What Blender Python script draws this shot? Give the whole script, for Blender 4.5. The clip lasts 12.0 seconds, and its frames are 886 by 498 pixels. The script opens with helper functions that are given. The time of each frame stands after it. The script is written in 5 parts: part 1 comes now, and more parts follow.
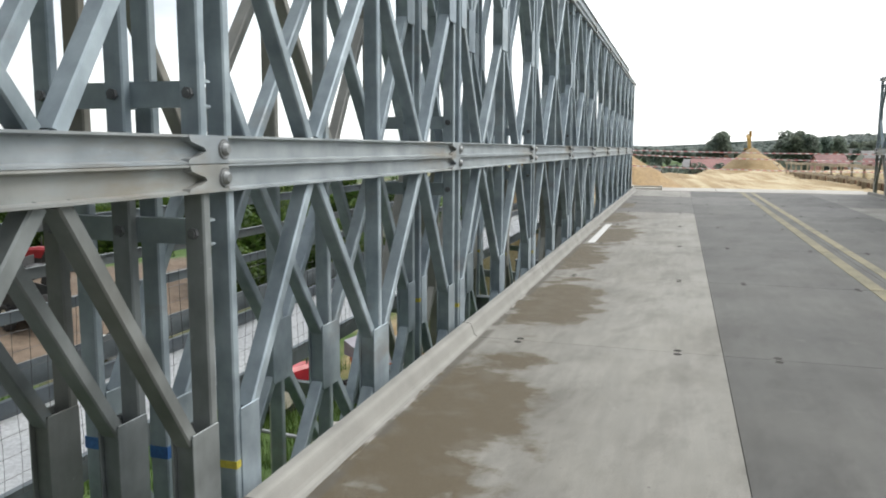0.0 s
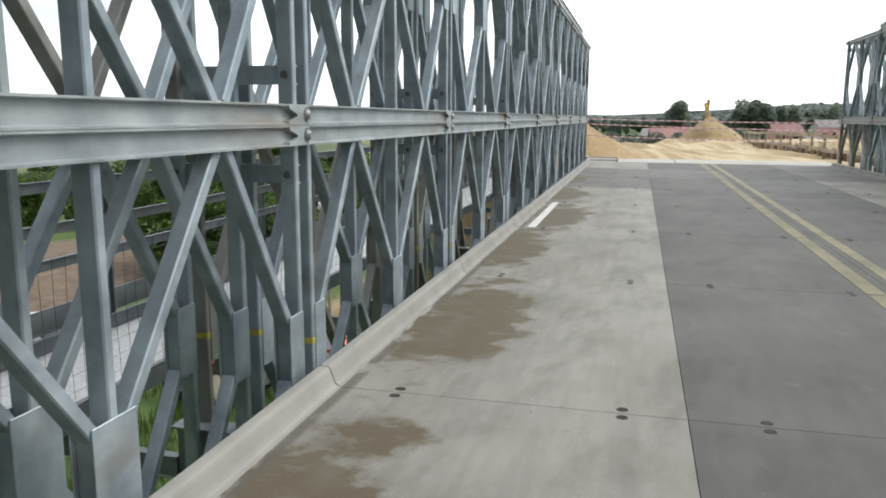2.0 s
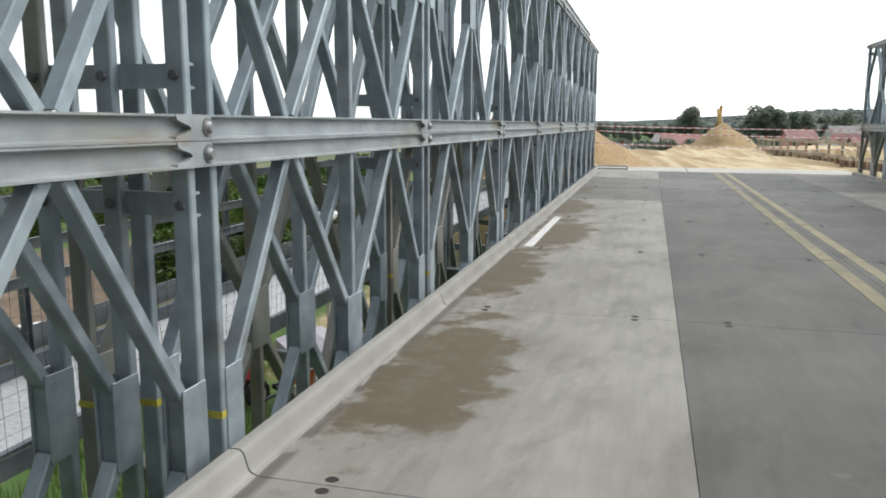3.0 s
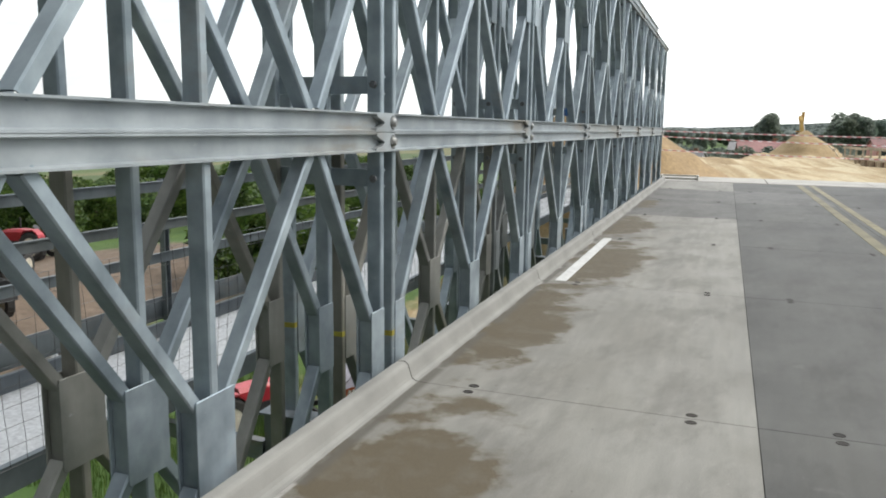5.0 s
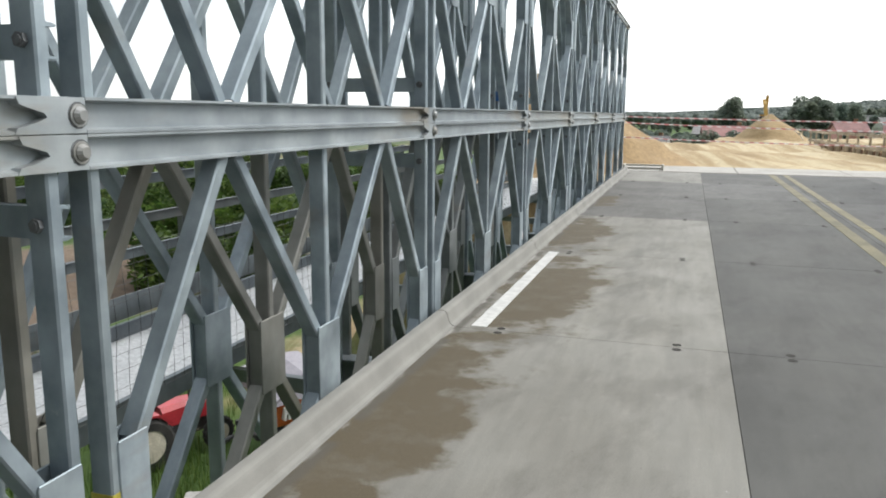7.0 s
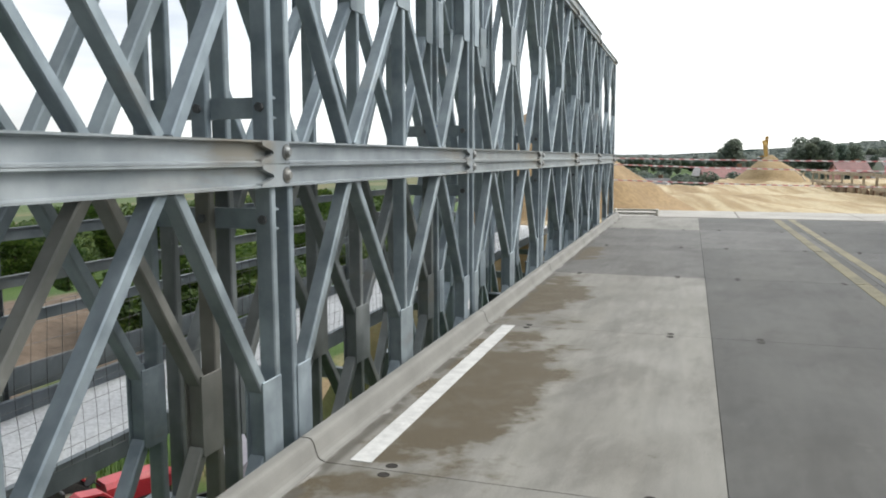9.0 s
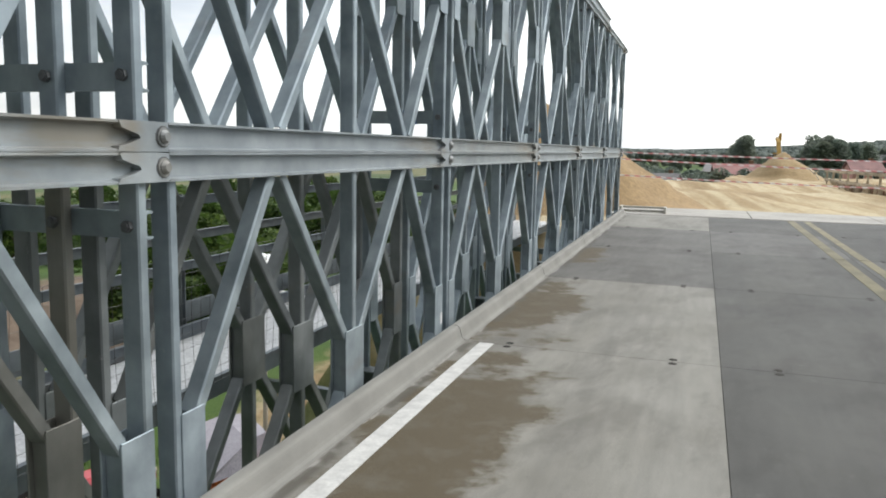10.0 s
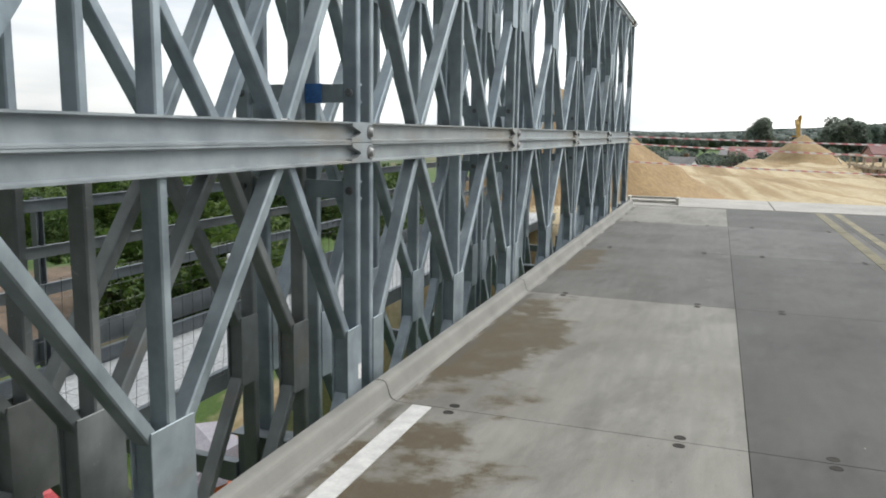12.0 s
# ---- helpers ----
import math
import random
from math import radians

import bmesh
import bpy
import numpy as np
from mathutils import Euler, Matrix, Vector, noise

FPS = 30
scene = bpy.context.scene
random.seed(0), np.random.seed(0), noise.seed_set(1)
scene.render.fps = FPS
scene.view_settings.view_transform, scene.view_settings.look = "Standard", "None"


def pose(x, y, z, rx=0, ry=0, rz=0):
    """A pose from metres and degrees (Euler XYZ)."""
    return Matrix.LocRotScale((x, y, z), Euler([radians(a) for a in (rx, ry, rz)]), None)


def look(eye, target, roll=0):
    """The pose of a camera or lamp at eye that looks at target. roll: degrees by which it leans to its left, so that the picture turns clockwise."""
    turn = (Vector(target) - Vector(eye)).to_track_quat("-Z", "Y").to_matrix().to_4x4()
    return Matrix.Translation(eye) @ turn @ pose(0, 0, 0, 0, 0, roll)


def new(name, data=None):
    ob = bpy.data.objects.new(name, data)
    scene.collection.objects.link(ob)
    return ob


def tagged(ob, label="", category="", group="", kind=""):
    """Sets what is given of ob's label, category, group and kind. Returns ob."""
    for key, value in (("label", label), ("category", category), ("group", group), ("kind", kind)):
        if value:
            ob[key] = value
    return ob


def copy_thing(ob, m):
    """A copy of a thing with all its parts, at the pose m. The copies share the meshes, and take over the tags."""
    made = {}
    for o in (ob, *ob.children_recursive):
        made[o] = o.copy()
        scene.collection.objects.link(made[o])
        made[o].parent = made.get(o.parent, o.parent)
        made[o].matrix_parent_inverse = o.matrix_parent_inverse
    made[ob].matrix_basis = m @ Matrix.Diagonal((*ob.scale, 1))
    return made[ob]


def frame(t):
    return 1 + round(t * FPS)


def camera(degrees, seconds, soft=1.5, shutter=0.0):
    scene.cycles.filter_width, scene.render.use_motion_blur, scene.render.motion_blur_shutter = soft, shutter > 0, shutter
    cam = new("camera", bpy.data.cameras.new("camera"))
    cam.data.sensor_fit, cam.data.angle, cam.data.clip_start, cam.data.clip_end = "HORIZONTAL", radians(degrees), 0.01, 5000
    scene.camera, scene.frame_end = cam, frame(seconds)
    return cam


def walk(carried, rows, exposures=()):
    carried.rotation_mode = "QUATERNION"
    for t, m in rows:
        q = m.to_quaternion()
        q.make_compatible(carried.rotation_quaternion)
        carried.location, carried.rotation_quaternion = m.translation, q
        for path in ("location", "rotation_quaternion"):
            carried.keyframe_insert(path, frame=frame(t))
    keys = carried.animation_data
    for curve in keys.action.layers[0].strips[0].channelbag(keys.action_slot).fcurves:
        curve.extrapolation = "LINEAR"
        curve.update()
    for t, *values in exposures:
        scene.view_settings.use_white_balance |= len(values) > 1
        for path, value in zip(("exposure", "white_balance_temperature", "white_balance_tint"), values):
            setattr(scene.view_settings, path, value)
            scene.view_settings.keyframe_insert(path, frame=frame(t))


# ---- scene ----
cam = camera(60.3, 12.0, 1.9)
PATH = [
    (0, (1.554, -2.372, 1.404), (0.968, -0.478, 1.142), 0.2),
    (0.5, (1.573, -1.918, 1.398), (1.038, -0.007, 1.145), 0.0),
    (1, (1.592, -1.445, 1.402), (1.06, 0.463, 1.123), 0.2),
    (1.5, (1.59, -0.98, 1.391), (1.072, 0.926, 1.078), 0.7),
    (2, (1.608, -0.502, 1.386), (1.122, 1.409, 1.046), 0.2),
    (2.5, (1.639, -0.039, 1.4), (1.12, 1.858, 1.034), -0.1),
    (3, (1.645, 0.436, 1.416), (1.131, 2.341, 1.091), 0.2),
    (3.5, (1.674, 0.937, 1.42), (1.144, 2.841, 1.113), 0.3),
    (3.7, (1.683, 1.125, 1.424), (1.133, 3.023, 1.111), 0.5),
    (5.3, (1.64, 2.689, 1.373), (0.953, 4.54, 1.059), 0.8),
    (5.5, (1.626, 2.904, 1.393), (0.958, 4.763, 1.083), 0.9),
    (6, (1.634, 3.428, 1.368), (1.008, 5.296, 1.023), 0.1),
    (6.5, (1.621, 3.911, 1.394), (0.987, 5.769, 1.012), 0.1),
    (7, (1.591, 4.4, 1.409), (0.991, 6.275, 1.059), 0.4),
    (7.5, (1.589, 4.89, 1.419), (1.033, 6.794, 1.17), -0.2),
    (7.7, (1.591, 5.056, 1.417), (1.021, 6.96, 1.194), -0.1),
    (9.3, (1.717, 6.419, 1.365), (1.089, 8.303, 1.121), 0.2),
    (9.5, (1.719, 6.604, 1.375), (1.079, 8.483, 1.125), 0.7),
    (10, (1.697, 7.033, 1.379), (1.066, 8.912, 1.116), 1.1),
    (10.5, (1.7, 7.47, 1.408), (1.032, 9.334, 1.122), 0.5),
    (11, (1.656, 7.901, 1.393), (0.948, 9.75, 1.107), 1.2),
    (11.5, (1.639, 8.303, 1.391), (0.977, 10.166, 1.087), 1.3),
    (12, (1.67, 8.647, 1.408), (1.007, 10.509, 1.103), 0.9),
]
walk(cam, [(t, look(e, g, r)) for t, e, g, r in PATH], ((0, 0.08), (2, 0.0), (3.5, 0.03), (5.5, 0.06), (6.5, 0.08), (7.5, 0.06), (9.5, -0.08), (12, -0.14)))

# ---- world, sun, exposure ----
world = bpy.data.worlds.new("world")
scene.world = world
world.use_nodes = True
wn, wl = world.node_tree.nodes, world.node_tree.links
wn.clear()
sky = wn.new("ShaderNodeTexSky")
sky.sky_type, sky.sun_disc = "NISHITA", False
sky.sun_elevation, sky.sun_rotation = radians(45), radians(55)
sky_dim = wn.new("ShaderNodeVectorMath")
sky_dim.operation = "SCALE"
sky_dim.inputs["Scale"].default_value = 0.12
wl.new(sky.outputs["Color"], sky_dim.inputs[0])
cloud_co = wn.new("ShaderNodeTexCoord")
cloud_map = wn.new("ShaderNodeMapping")
cloud_map.inputs["Scale"].default_value = (1.3, 1.3, 6.0)
cloud_map.inputs["Location"].default_value = (0.35, 0.1, 0.2)
cloud = wn.new("ShaderNodeTexNoise")
cloud.inputs["Scale"].default_value, cloud.inputs["Detail"].default_value = 1.6, 5.0
cloud_ramp = wn.new("ShaderNodeValToRGB")
cloud_ramp.color_ramp.elements[0].position, cloud_ramp.color_ramp.elements[0].color = 0.34, (0.66, 0.71, 0.76, 1)
cloud_ramp.color_ramp.elements[1].position, cloud_ramp.color_ramp.elements[1].color = 0.52, (1.10, 1.12, 1.12, 1)
wl.new(cloud_co.outputs["Generated"], cloud_map.inputs["Vector"])
wl.new(cloud_map.outputs["Vector"], cloud.inputs["Vector"])
wl.new(cloud.outputs["Fac"], cloud_ramp.inputs["Fac"])
overcast = wn.new("ShaderNodeMix")
overcast.data_type = "RGBA"
overcast.inputs["Factor"].default_value = 0.86
wl.new(sky_dim.outputs["Vector"], overcast.inputs["A"])
wl.new(cloud_ramp.outputs["Color"], overcast.inputs["B"])
back = wn.new("ShaderNodeBackground")
back.inputs["Strength"].default_value = 0.80
up = wn.new("ShaderNodeSeparateXYZ")
wl.new(cloud_co.outputs["Generated"], up.inputs[0])
lift = wn.new("ShaderNodeMapRange")
lift.inputs["From Min"].default_value, lift.inputs["From Max"].default_value = 0.0, 1.0
lift.inputs["To Min"].default_value, lift.inputs["To Max"].default_value = 1.0, 2.3
wl.new(up.outputs["Z"], lift.inputs["Value"])
dome = wn.new("ShaderNodeVectorMath")
dome.operation = "SCALE"
wl.new(overcast.outputs["Result"], dome.inputs[0])
glow = wn.new("ShaderNodeVectorMath")      # the cloud is thinner on the sun's side
glow.operation = "DOT_PRODUCT"
glow.inputs[1].default_value = (0.42, 0.80, 0.0)
wl.new(cloud_co.outputs["Generated"], glow.inputs[0])
side = wn.new("ShaderNodeMath")
side.operation = "ADD"
side.inputs[1].default_value = 1.0
wl.new(glow.outputs["Value"], side.inputs[0])
both = wn.new("ShaderNodeMath")
both.operation = "MULTIPLY"
wl.new(lift.outputs["Result"], both.inputs[0])
wl.new(side.outputs["Value"], both.inputs[1])
wl.new(both.outputs["Value"], dome.inputs["Scale"])
wl.new(dome.outputs["Vector"], back.inputs["Color"])
wout = wn.new("ShaderNodeOutputWorld")
wl.new(back.outputs["Background"], wout.inputs["Surface"])

sun_data = bpy.data.lights.new("sun", "SUN")
sun_data.energy, sun_data.angle, sun_data.color = 2.5, radians(26), (1.0, 0.96, 0.90)
sun = new("sun", sun_data)
sun.matrix_world = look((14, 9.5, 17), (0, 0, 0))


# ---- materials ----
def nodes_of(name):
    m = bpy.data.materials.new(name)
    m.use_nodes = True
    n, l = m.node_tree.nodes, m.node_tree.links
    return m, n, l, n["Principled BSDF"]


def noise_node(n, l, scale, detail=4.0, stretch=None, rough=0.55, coords="Object", turn=0.0):
    co = n.new("ShaderNodeTexCoord") if coords == "Object" else n.new("ShaderNodeNewGeometry")
    out = co.outputs["Object"] if coords == "Object" else co.outputs["Position"]
    if stretch:
        if turn:
            spin = n.new("ShaderNodeMapping")
            spin.inputs["Rotation"].default_value = (0, 0, radians(turn))
            l.new(out, spin.inputs["Vector"])
            out = spin.outputs["Vector"]
        mp = n.new("ShaderNodeMapping")
        mp.inputs["Scale"].default_value = stretch
        l.new(out, mp.inputs["Vector"])
        out = mp.outputs["Vector"]
    t = n.new("ShaderNodeTexNoise")
    t.inputs["Scale"].default_value, t.inputs["Detail"].default_value = scale, detail
    t.inputs["Roughness"].default_value = rough
    l.new(out, t.inputs["Vector"])
    return t


def ramp(n, l, src, stops):
    r = n.new("ShaderNodeValToRGB")
    e = r.color_ramp.elements
    while len(e) < len(stops):
        e.new(0.5)
    for el, (p, c) in zip(e, stops):
        el.position = p
        el.color = (*c, 1) if len(c) == 3 else c
    l.new(src, r.inputs["Fac"])
    return r.outputs["Color"]


def mixed(n, l, a, b, fac, mode="MIX"):
    m = n.new("ShaderNodeMix")
    m.data_type, m.blend_type = "RGBA", mode
    for sock, v in (("A", a), ("B", b)):
        if isinstance(v, tuple):
            m.inputs[sock].default_value = (*v, 1)
        else:
            l.new(v, m.inputs[sock])
    if isinstance(fac, (int, float)):
        m.inputs["Factor"].default_value = fac
    else:
        l.new(fac, m.inputs["Factor"])
    return m.outputs["Result"]


def bumped(n, l, b, src, strength, distance):
    u = n.new("ShaderNodeBump")
    u.inputs["Strength"].default_value, u.inputs["Distance"].default_value = strength, distance
    l.new(src, u.inputs["Height"])
    l.new(u.outputs["Normal"], b.inputs["Normal"])


def maths(n, l, op, a, b=None, clamp=False):
    m = n.new("ShaderNodeMath")
    m.operation, m.use_clamp = op, clamp
    for i, v in enumerate((a, b)):
        if v is None:
            continue
        if isinstance(v, (int, float)):
            m.inputs[i].default_value = v
        else:
            l.new(v, m.inputs[i])
    return m.outputs[0]


def rough_mat(name, c1, c2, scale=3.0, fine=60.0, rough=0.8, metal=0.0, bump=0.3, dist=0.004, vary=0.12, coords="World", grains=(0.78, 1.16)):
    """Two-scale mottled surface with fine grain and a little change from object to object."""
    m, n, l, b = nodes_of(name)
    big = noise_node(n, l, scale, 5, coords=coords)
    small = noise_node(n, l, fine, 3, coords=coords)
    col = ramp(n, l, big.outputs["Fac"], [(0.32, c1), (0.68, c2)])
    grain = ramp(n, l, small.outputs["Fac"], [(0.3, (grains[0],) * 3), (0.7, (grains[1],) * 3)])
    col = mixed(n, l, col, grain, 1.0, "MULTIPLY")
    info = n.new("ShaderNodeObjectInfo")
    tone = ramp(n, l, info.outputs["Random"], [(0, (1 - vary,) * 3), (1, (1 + vary,) * 3)])
    col = mixed(n, l, col, tone, 1.0, "MULTIPLY")
    l.new(col, b.inputs["Base Color"])
    b.inputs["Roughness"].default_value, b.inputs["Metallic"].default_value = rough, metal
    bumped(n, l, b, small.outputs["Fac"], bump, dist)
    return m


def steel_mat(name, c1, c2, brown, stain_amount, metal=0.35, drip=(1.6, 1.6, 0.5), joint_film=False):
    """Hot-dip galvanised steel: cloudy zinc, long drips, brown film on some members."""
    m, n, l, b = nodes_of(name)
    cloudy = noise_node(n, l, 5.0, 5, coords="World")
    drips = noise_node(n, l, 9.0, 4, stretch=drip, coords="World")
    fine = noise_node(n, l, 130.0, 2, coords="World")
    col = ramp(n, l, cloudy.outputs["Fac"], [(0.28, c1), (0.72, c2)])
    streak = ramp(n, l, drips.outputs["Fac"], [(0.33, (0.92, 0.925, 0.93)), (0.62, (1.04, 1.04, 1.04))])
    col = mixed(n, l, col, streak, 1.0, "MULTIPLY")
    info = n.new("ShaderNodeObjectInfo")
    film = ramp(n, l, info.outputs["Random"], [(0.78, (0, 0, 0)), (0.98, (stain_amount,) * 3)])
    patch = ramp(n, l, noise_node(n, l, 2.2, 4, coords="World").outputs["Fac"], [(0.40, (0.25,) * 3), (0.62, (1, 1, 1))])
    col = mixed(n, l, col, brown, mixed(n, l, film, patch, 1.0, "MULTIPLY"))
    scuffs = noise_node(n, l, 16.0, 5, stretch=(1.0, 0.45, 1.0), rough=0.7, coords="World")
    col = mixed(n, l, col, (0.52, 0.53, 0.53), ramp(n, l, scuffs.outputs["Fac"], [(0.66, (0, 0, 0)), (0.76, (0.55,) * 3)]))
    rusty = noise_node(n, l, 1.7, 6, stretch=(1.0, 0.6, 1.6), rough=0.62, coords="World")
    col = mixed(n, l, col, (0.25, 0.19, 0.12), ramp(n, l, rusty.outputs["Fac"], [(0.60, (0, 0, 0)), (0.78, (0.5,) * 3)]))
    if joint_film:
        tc = n.new("ShaderNodeTexCoord")
        sep = n.new("ShaderNodeSeparateXYZ")
        l.new(tc.outputs["Object"], sep.inputs[0])
        run = maths(n, l, "DIVIDE", sep.outputs["Y"], 3.048)
        zone = ramp(n, l, run, [(0.0, (0.6,) * 3), (0.04, (0, 0, 0)), (0.66, (0, 0, 0)), (0.86, (1, 1, 1)), (0.955, (1, 1, 1)), (0.975, (0.1,) * 3)])
        smear = noise_node(n, l, 4.0, 6, stretch=(1.0, 0.35, 1.8), rough=0.65, coords="World")
        col = mixed(n, l, col, (0.27, 0.235, 0.18), mixed(n, l, zone, ramp(n, l, smear.outputs["Fac"], [(0.42, (0, 0, 0)), (0.62, (0.75,) * 3)]), 1.0, "MULTIPLY"))
    tone = ramp(n, l, info.outputs["Random"], [(0, (0.90, 0.91, 0.93)), (0.5, (1.06, 1.06, 1.06)), (1, (0.94, 0.93, 0.91))])
    col = mixed(n, l, col, tone, 1.0, "MULTIPLY")
    l.new(col, b.inputs["Base Color"])
    b.inputs["Metallic"].default_value = metal
    gloss = ramp(n, l, cloudy.outputs["Fac"], [(0.3, (0.46,) * 3), (0.7, (0.66,) * 3)])
    l.new(gloss, b.inputs["Roughness"])
    bumped(n, l, b, fine.outputs["Fac"], 0.12, 0.002)
    return m


STEEL = steel_mat("galvanised_steel", (0.196, 0.238, 0.264), (0.400, 0.462, 0.496), (0.17, 0.145, 0.11), 0.0, 0.60)
STEEL_TAN = steel_mat("stained_galvanised_steel", (0.180, 0.180, 0.163), (0.305, 0.304, 0.280), (0.22, 0.18, 0.12), 0.3, 0.45)
STEEL_DARKER = steel_mat("darker_galvanised_steel", (0.135, 0.148, 0.148), (0.265, 0.286, 0.286), (0.17, 0.145, 0.11), 0.3, 0.50)
CHORD = steel_mat("galvanised_chord", (0.245, 0.275, 0.288), (0.415, 0.447, 0.460), (0.30, 0.25, 0.185), 0.6, 0.55, (0.8, 0.25, 1.2), True)
RAIL = steel_mat("galvanised_rail", (0.13, 0.15, 0.165), (0.225, 0.25, 0.265), (0.2, 0.18, 0.15), 0.3, 0.5)
PIN = steel_mat("pin_steel", (0.24, 0.25, 0.25), (0.40, 0.40, 0.39), (0.30, 0.27, 0.22), 0.3, 0.8)
DARK_STEEL = rough_mat("dark_steel", (0.09, 0.095, 0.10), (0.16, 0.165, 0.17), rough=0.6, metal=0.3)
HOLE = rough_mat("bolt_recess", (0.012, 0.011, 0.010), (0.03, 0.026, 0.02), rough=0.9)
WALKWAY = rough_mat("walkway_surface", (0.55, 0.56, 0.57), (0.66, 0.67, 0.67), 1.3, 40, 0.7, vary=0.05)
YELLOW = rough_mat("yellow_paint", (0.34, 0.29, 0.04), (0.46, 0.40, 0.06), 9, 60, 0.6)
BLUE = rough_mat("blue_paint", (0.03, 0.11, 0.30), (0.05, 0.17, 0.42), 9, 60, 0.6)
STICKER = rough_mat("white_paper", (0.70, 0.70, 0.68), (0.80, 0.80, 0.78), 9, 60, 0.5)


def deck_mat(name, c1, c2, worn):
    """Grit-coated deck: mottled, brushed along the bridge, with light scuffs and sandy wet patches beside the kerb."""
    m, n, l, b = nodes_of(name)
    big = noise_node(n, l, 0.9, 6, coords="World")
    brushed = noise_node(n, l, 3.0, 5, stretch=(5.0, 0.6, 1.0), coords="World")
    grain = noise_node(n, l, 170.0, 2, coords="World")
    col = ramp(n, l, big.outputs["Fac"], [(0.30, c1), (0.70, c2)])
    col = mixed(n, l, col, ramp(n, l, brushed.outputs["Fac"], [(0.3, (0.90,) * 3), (0.7, (1.08,) * 3)]), 1.0, "MULTIPLY")
    col = mixed(n, l, col, ramp(n, l, grain.outputs["Fac"], [(0.3, (0.85,) * 3), (0.7, (1.12,) * 3)]), 1.0, "MULTIPLY")
    tracks = noise_node(n, l, 1.5, 5, stretch=(1.6, 0.09, 1.0), rough=0.6, coords="World")
    col = mixed(n, l, col, ramp(n, l, tracks.outputs["Fac"], [(0.34, (0.91, 0.91, 0.91)), (0.5, (1.0,) * 3), (0.66, (1.08, 1.08, 1.07))]), 1.0, "MULTIPLY")
    info = n.new("ShaderNodeObjectInfo")
    col = mixed(n, l, col, ramp(n, l, info.outputs["Random"], [(0, (0.95,) * 3), (1, (1.05,) * 3)]), 1.0, "MULTIPLY")
    scuff = ramp(n, l, noise_node(n, l, 2.6, 7, rough=0.7, coords="World").outputs["Fac"], [(0.62, (0, 0, 0)), (0.74, (0.6,) * 3)])
    col = mixed(n, l, col, worn, scuff)
    specks = noise_node(n, l, 34.0, 2, rough=0.4, coords="World")
    col = mixed(n, l, col, (0.06, 0.055, 0.05), ramp(n, l, specks.outputs["Fac"], [(0.74, (0, 0, 0)), (0.79, (0.7,) * 3)]))
    # oily dark smears, olive spots of moss and pale chips
    smears = noise_node(n, l, 1.9, 8, stretch=(1.3, 0.45, 1.0), rough=0.68, coords="World", turn=14)
    col = mixed(n, l, col, ramp(n, l, smears.outputs["Fac"], [(0.38, (0.72, 0.71, 0.70)), (0.50, (1.0,) * 3)]), 0.8, "MULTIPLY")
    moss = noise_node(n, l, 5.2, 6, stretch=(0.8, 1.3, 1.0), rough=0.72, coords="World")
    col = mixed(n, l, col, (0.070, 0.066, 0.042), ramp(n, l, moss.outputs["Fac"], [(0.655, (0, 0, 0)), (0.72, (0.6,) * 3)]))
    chips = noise_node(n, l, 19.0, 3, stretch=(1.0, 1.6, 1.0), rough=0.6, coords="World", turn=30)
    col = mixed(n, l, col, (0.40, 0.40, 0.39), ramp(n, l, chips.outputs["Fac"], [(0.735, (0, 0, 0)), (0.77, (0.75,) * 3)]))
    blotch = noise_node(n, l, 1.4, 6, stretch=(1.0, 0.7, 1.0), rough=0.6, coords="World")
    col = mixed(n, l, col, ramp(n, l, blotch.outputs["Fac"], [(0.36, (0.84, 0.83, 0.81)), (0.55, (1.0,) * 3), (0.72, (1.07,) * 3)]), 1.0, "MULTIPLY")
    # sandy wet patches: rounded areas with ragged edges
    geo = n.new("ShaderNodeNewGeometry")
    warp = noise_node(n, l, 2.2, 9, stretch=(1.0, 1.12, 1.0), rough=0.62, coords="World", turn=-18)
    mask = None
    for px, py, rx, ry in ((0.42, 1.3, 0.52, 1.75), (0.50, 4.6, 0.50, 1.45), (0.30, 7.6, 0.42, 1.6), (0.55, 10.4, 0.45, 2.1), (0.38, 13.6, 0.47, 1.5), (0.25, -1.5, 0.6, 1.2), (0.3, 17.3, 0.3, 0.9)):
        d = n.new("ShaderNodeVectorMath")
        d.operation = "SUBTRACT"
        l.new(geo.outputs["Position"], d.inputs[0])
        d.inputs[1].default_value = (px, py, 0)
        s = n.new("ShaderNodeVectorMath")
        s.operation = "MULTIPLY"
        l.new(d.outputs["Vector"], s.inputs[0])
        s.inputs[1].default_value = (1 / rx, 1 / ry, 0)
        ln = n.new("ShaderNodeVectorMath")
        ln.operation = "LENGTH"
        l.new(s.outputs["Vector"], ln.inputs[0])
        mask = ln.outputs["Value"] if mask is None else maths(n, l, "MINIMUM", mask, ln.outputs["Value"])
    edge = maths(n, l, "ADD", mask, maths(n, l, "MULTIPLY", maths(n, l, "SUBTRACT", warp.outputs["Fac"], 0.5), 2.5))
    wet = ramp(n, l, edge, [(0.66, (1, 1, 1)), (0.80, (0.35,) * 3), (0.92, (0, 0, 0))])
    grit = noise_node(n, l, 210.0, 3, rough=0.7, coords="World")
    sandy = ramp(n, l, grit.outputs["Fac"], [(0.36, (0.045, 0.036, 0.020)), (0.54, (0.088, 0.069, 0.040)), (0.72, (0.170, 0.135, 0.080))])
    col = mixed(n, l, col, sandy, mixed(n, l, wet, ramp(n, l, noise_node(n, l, 3.5, 6, rough=0.7, coords="World").outputs["Fac"], [(0.3, (0.72,) * 3), (0.5, (1.0,) * 3)]), 1.0, "MULTIPLY"))
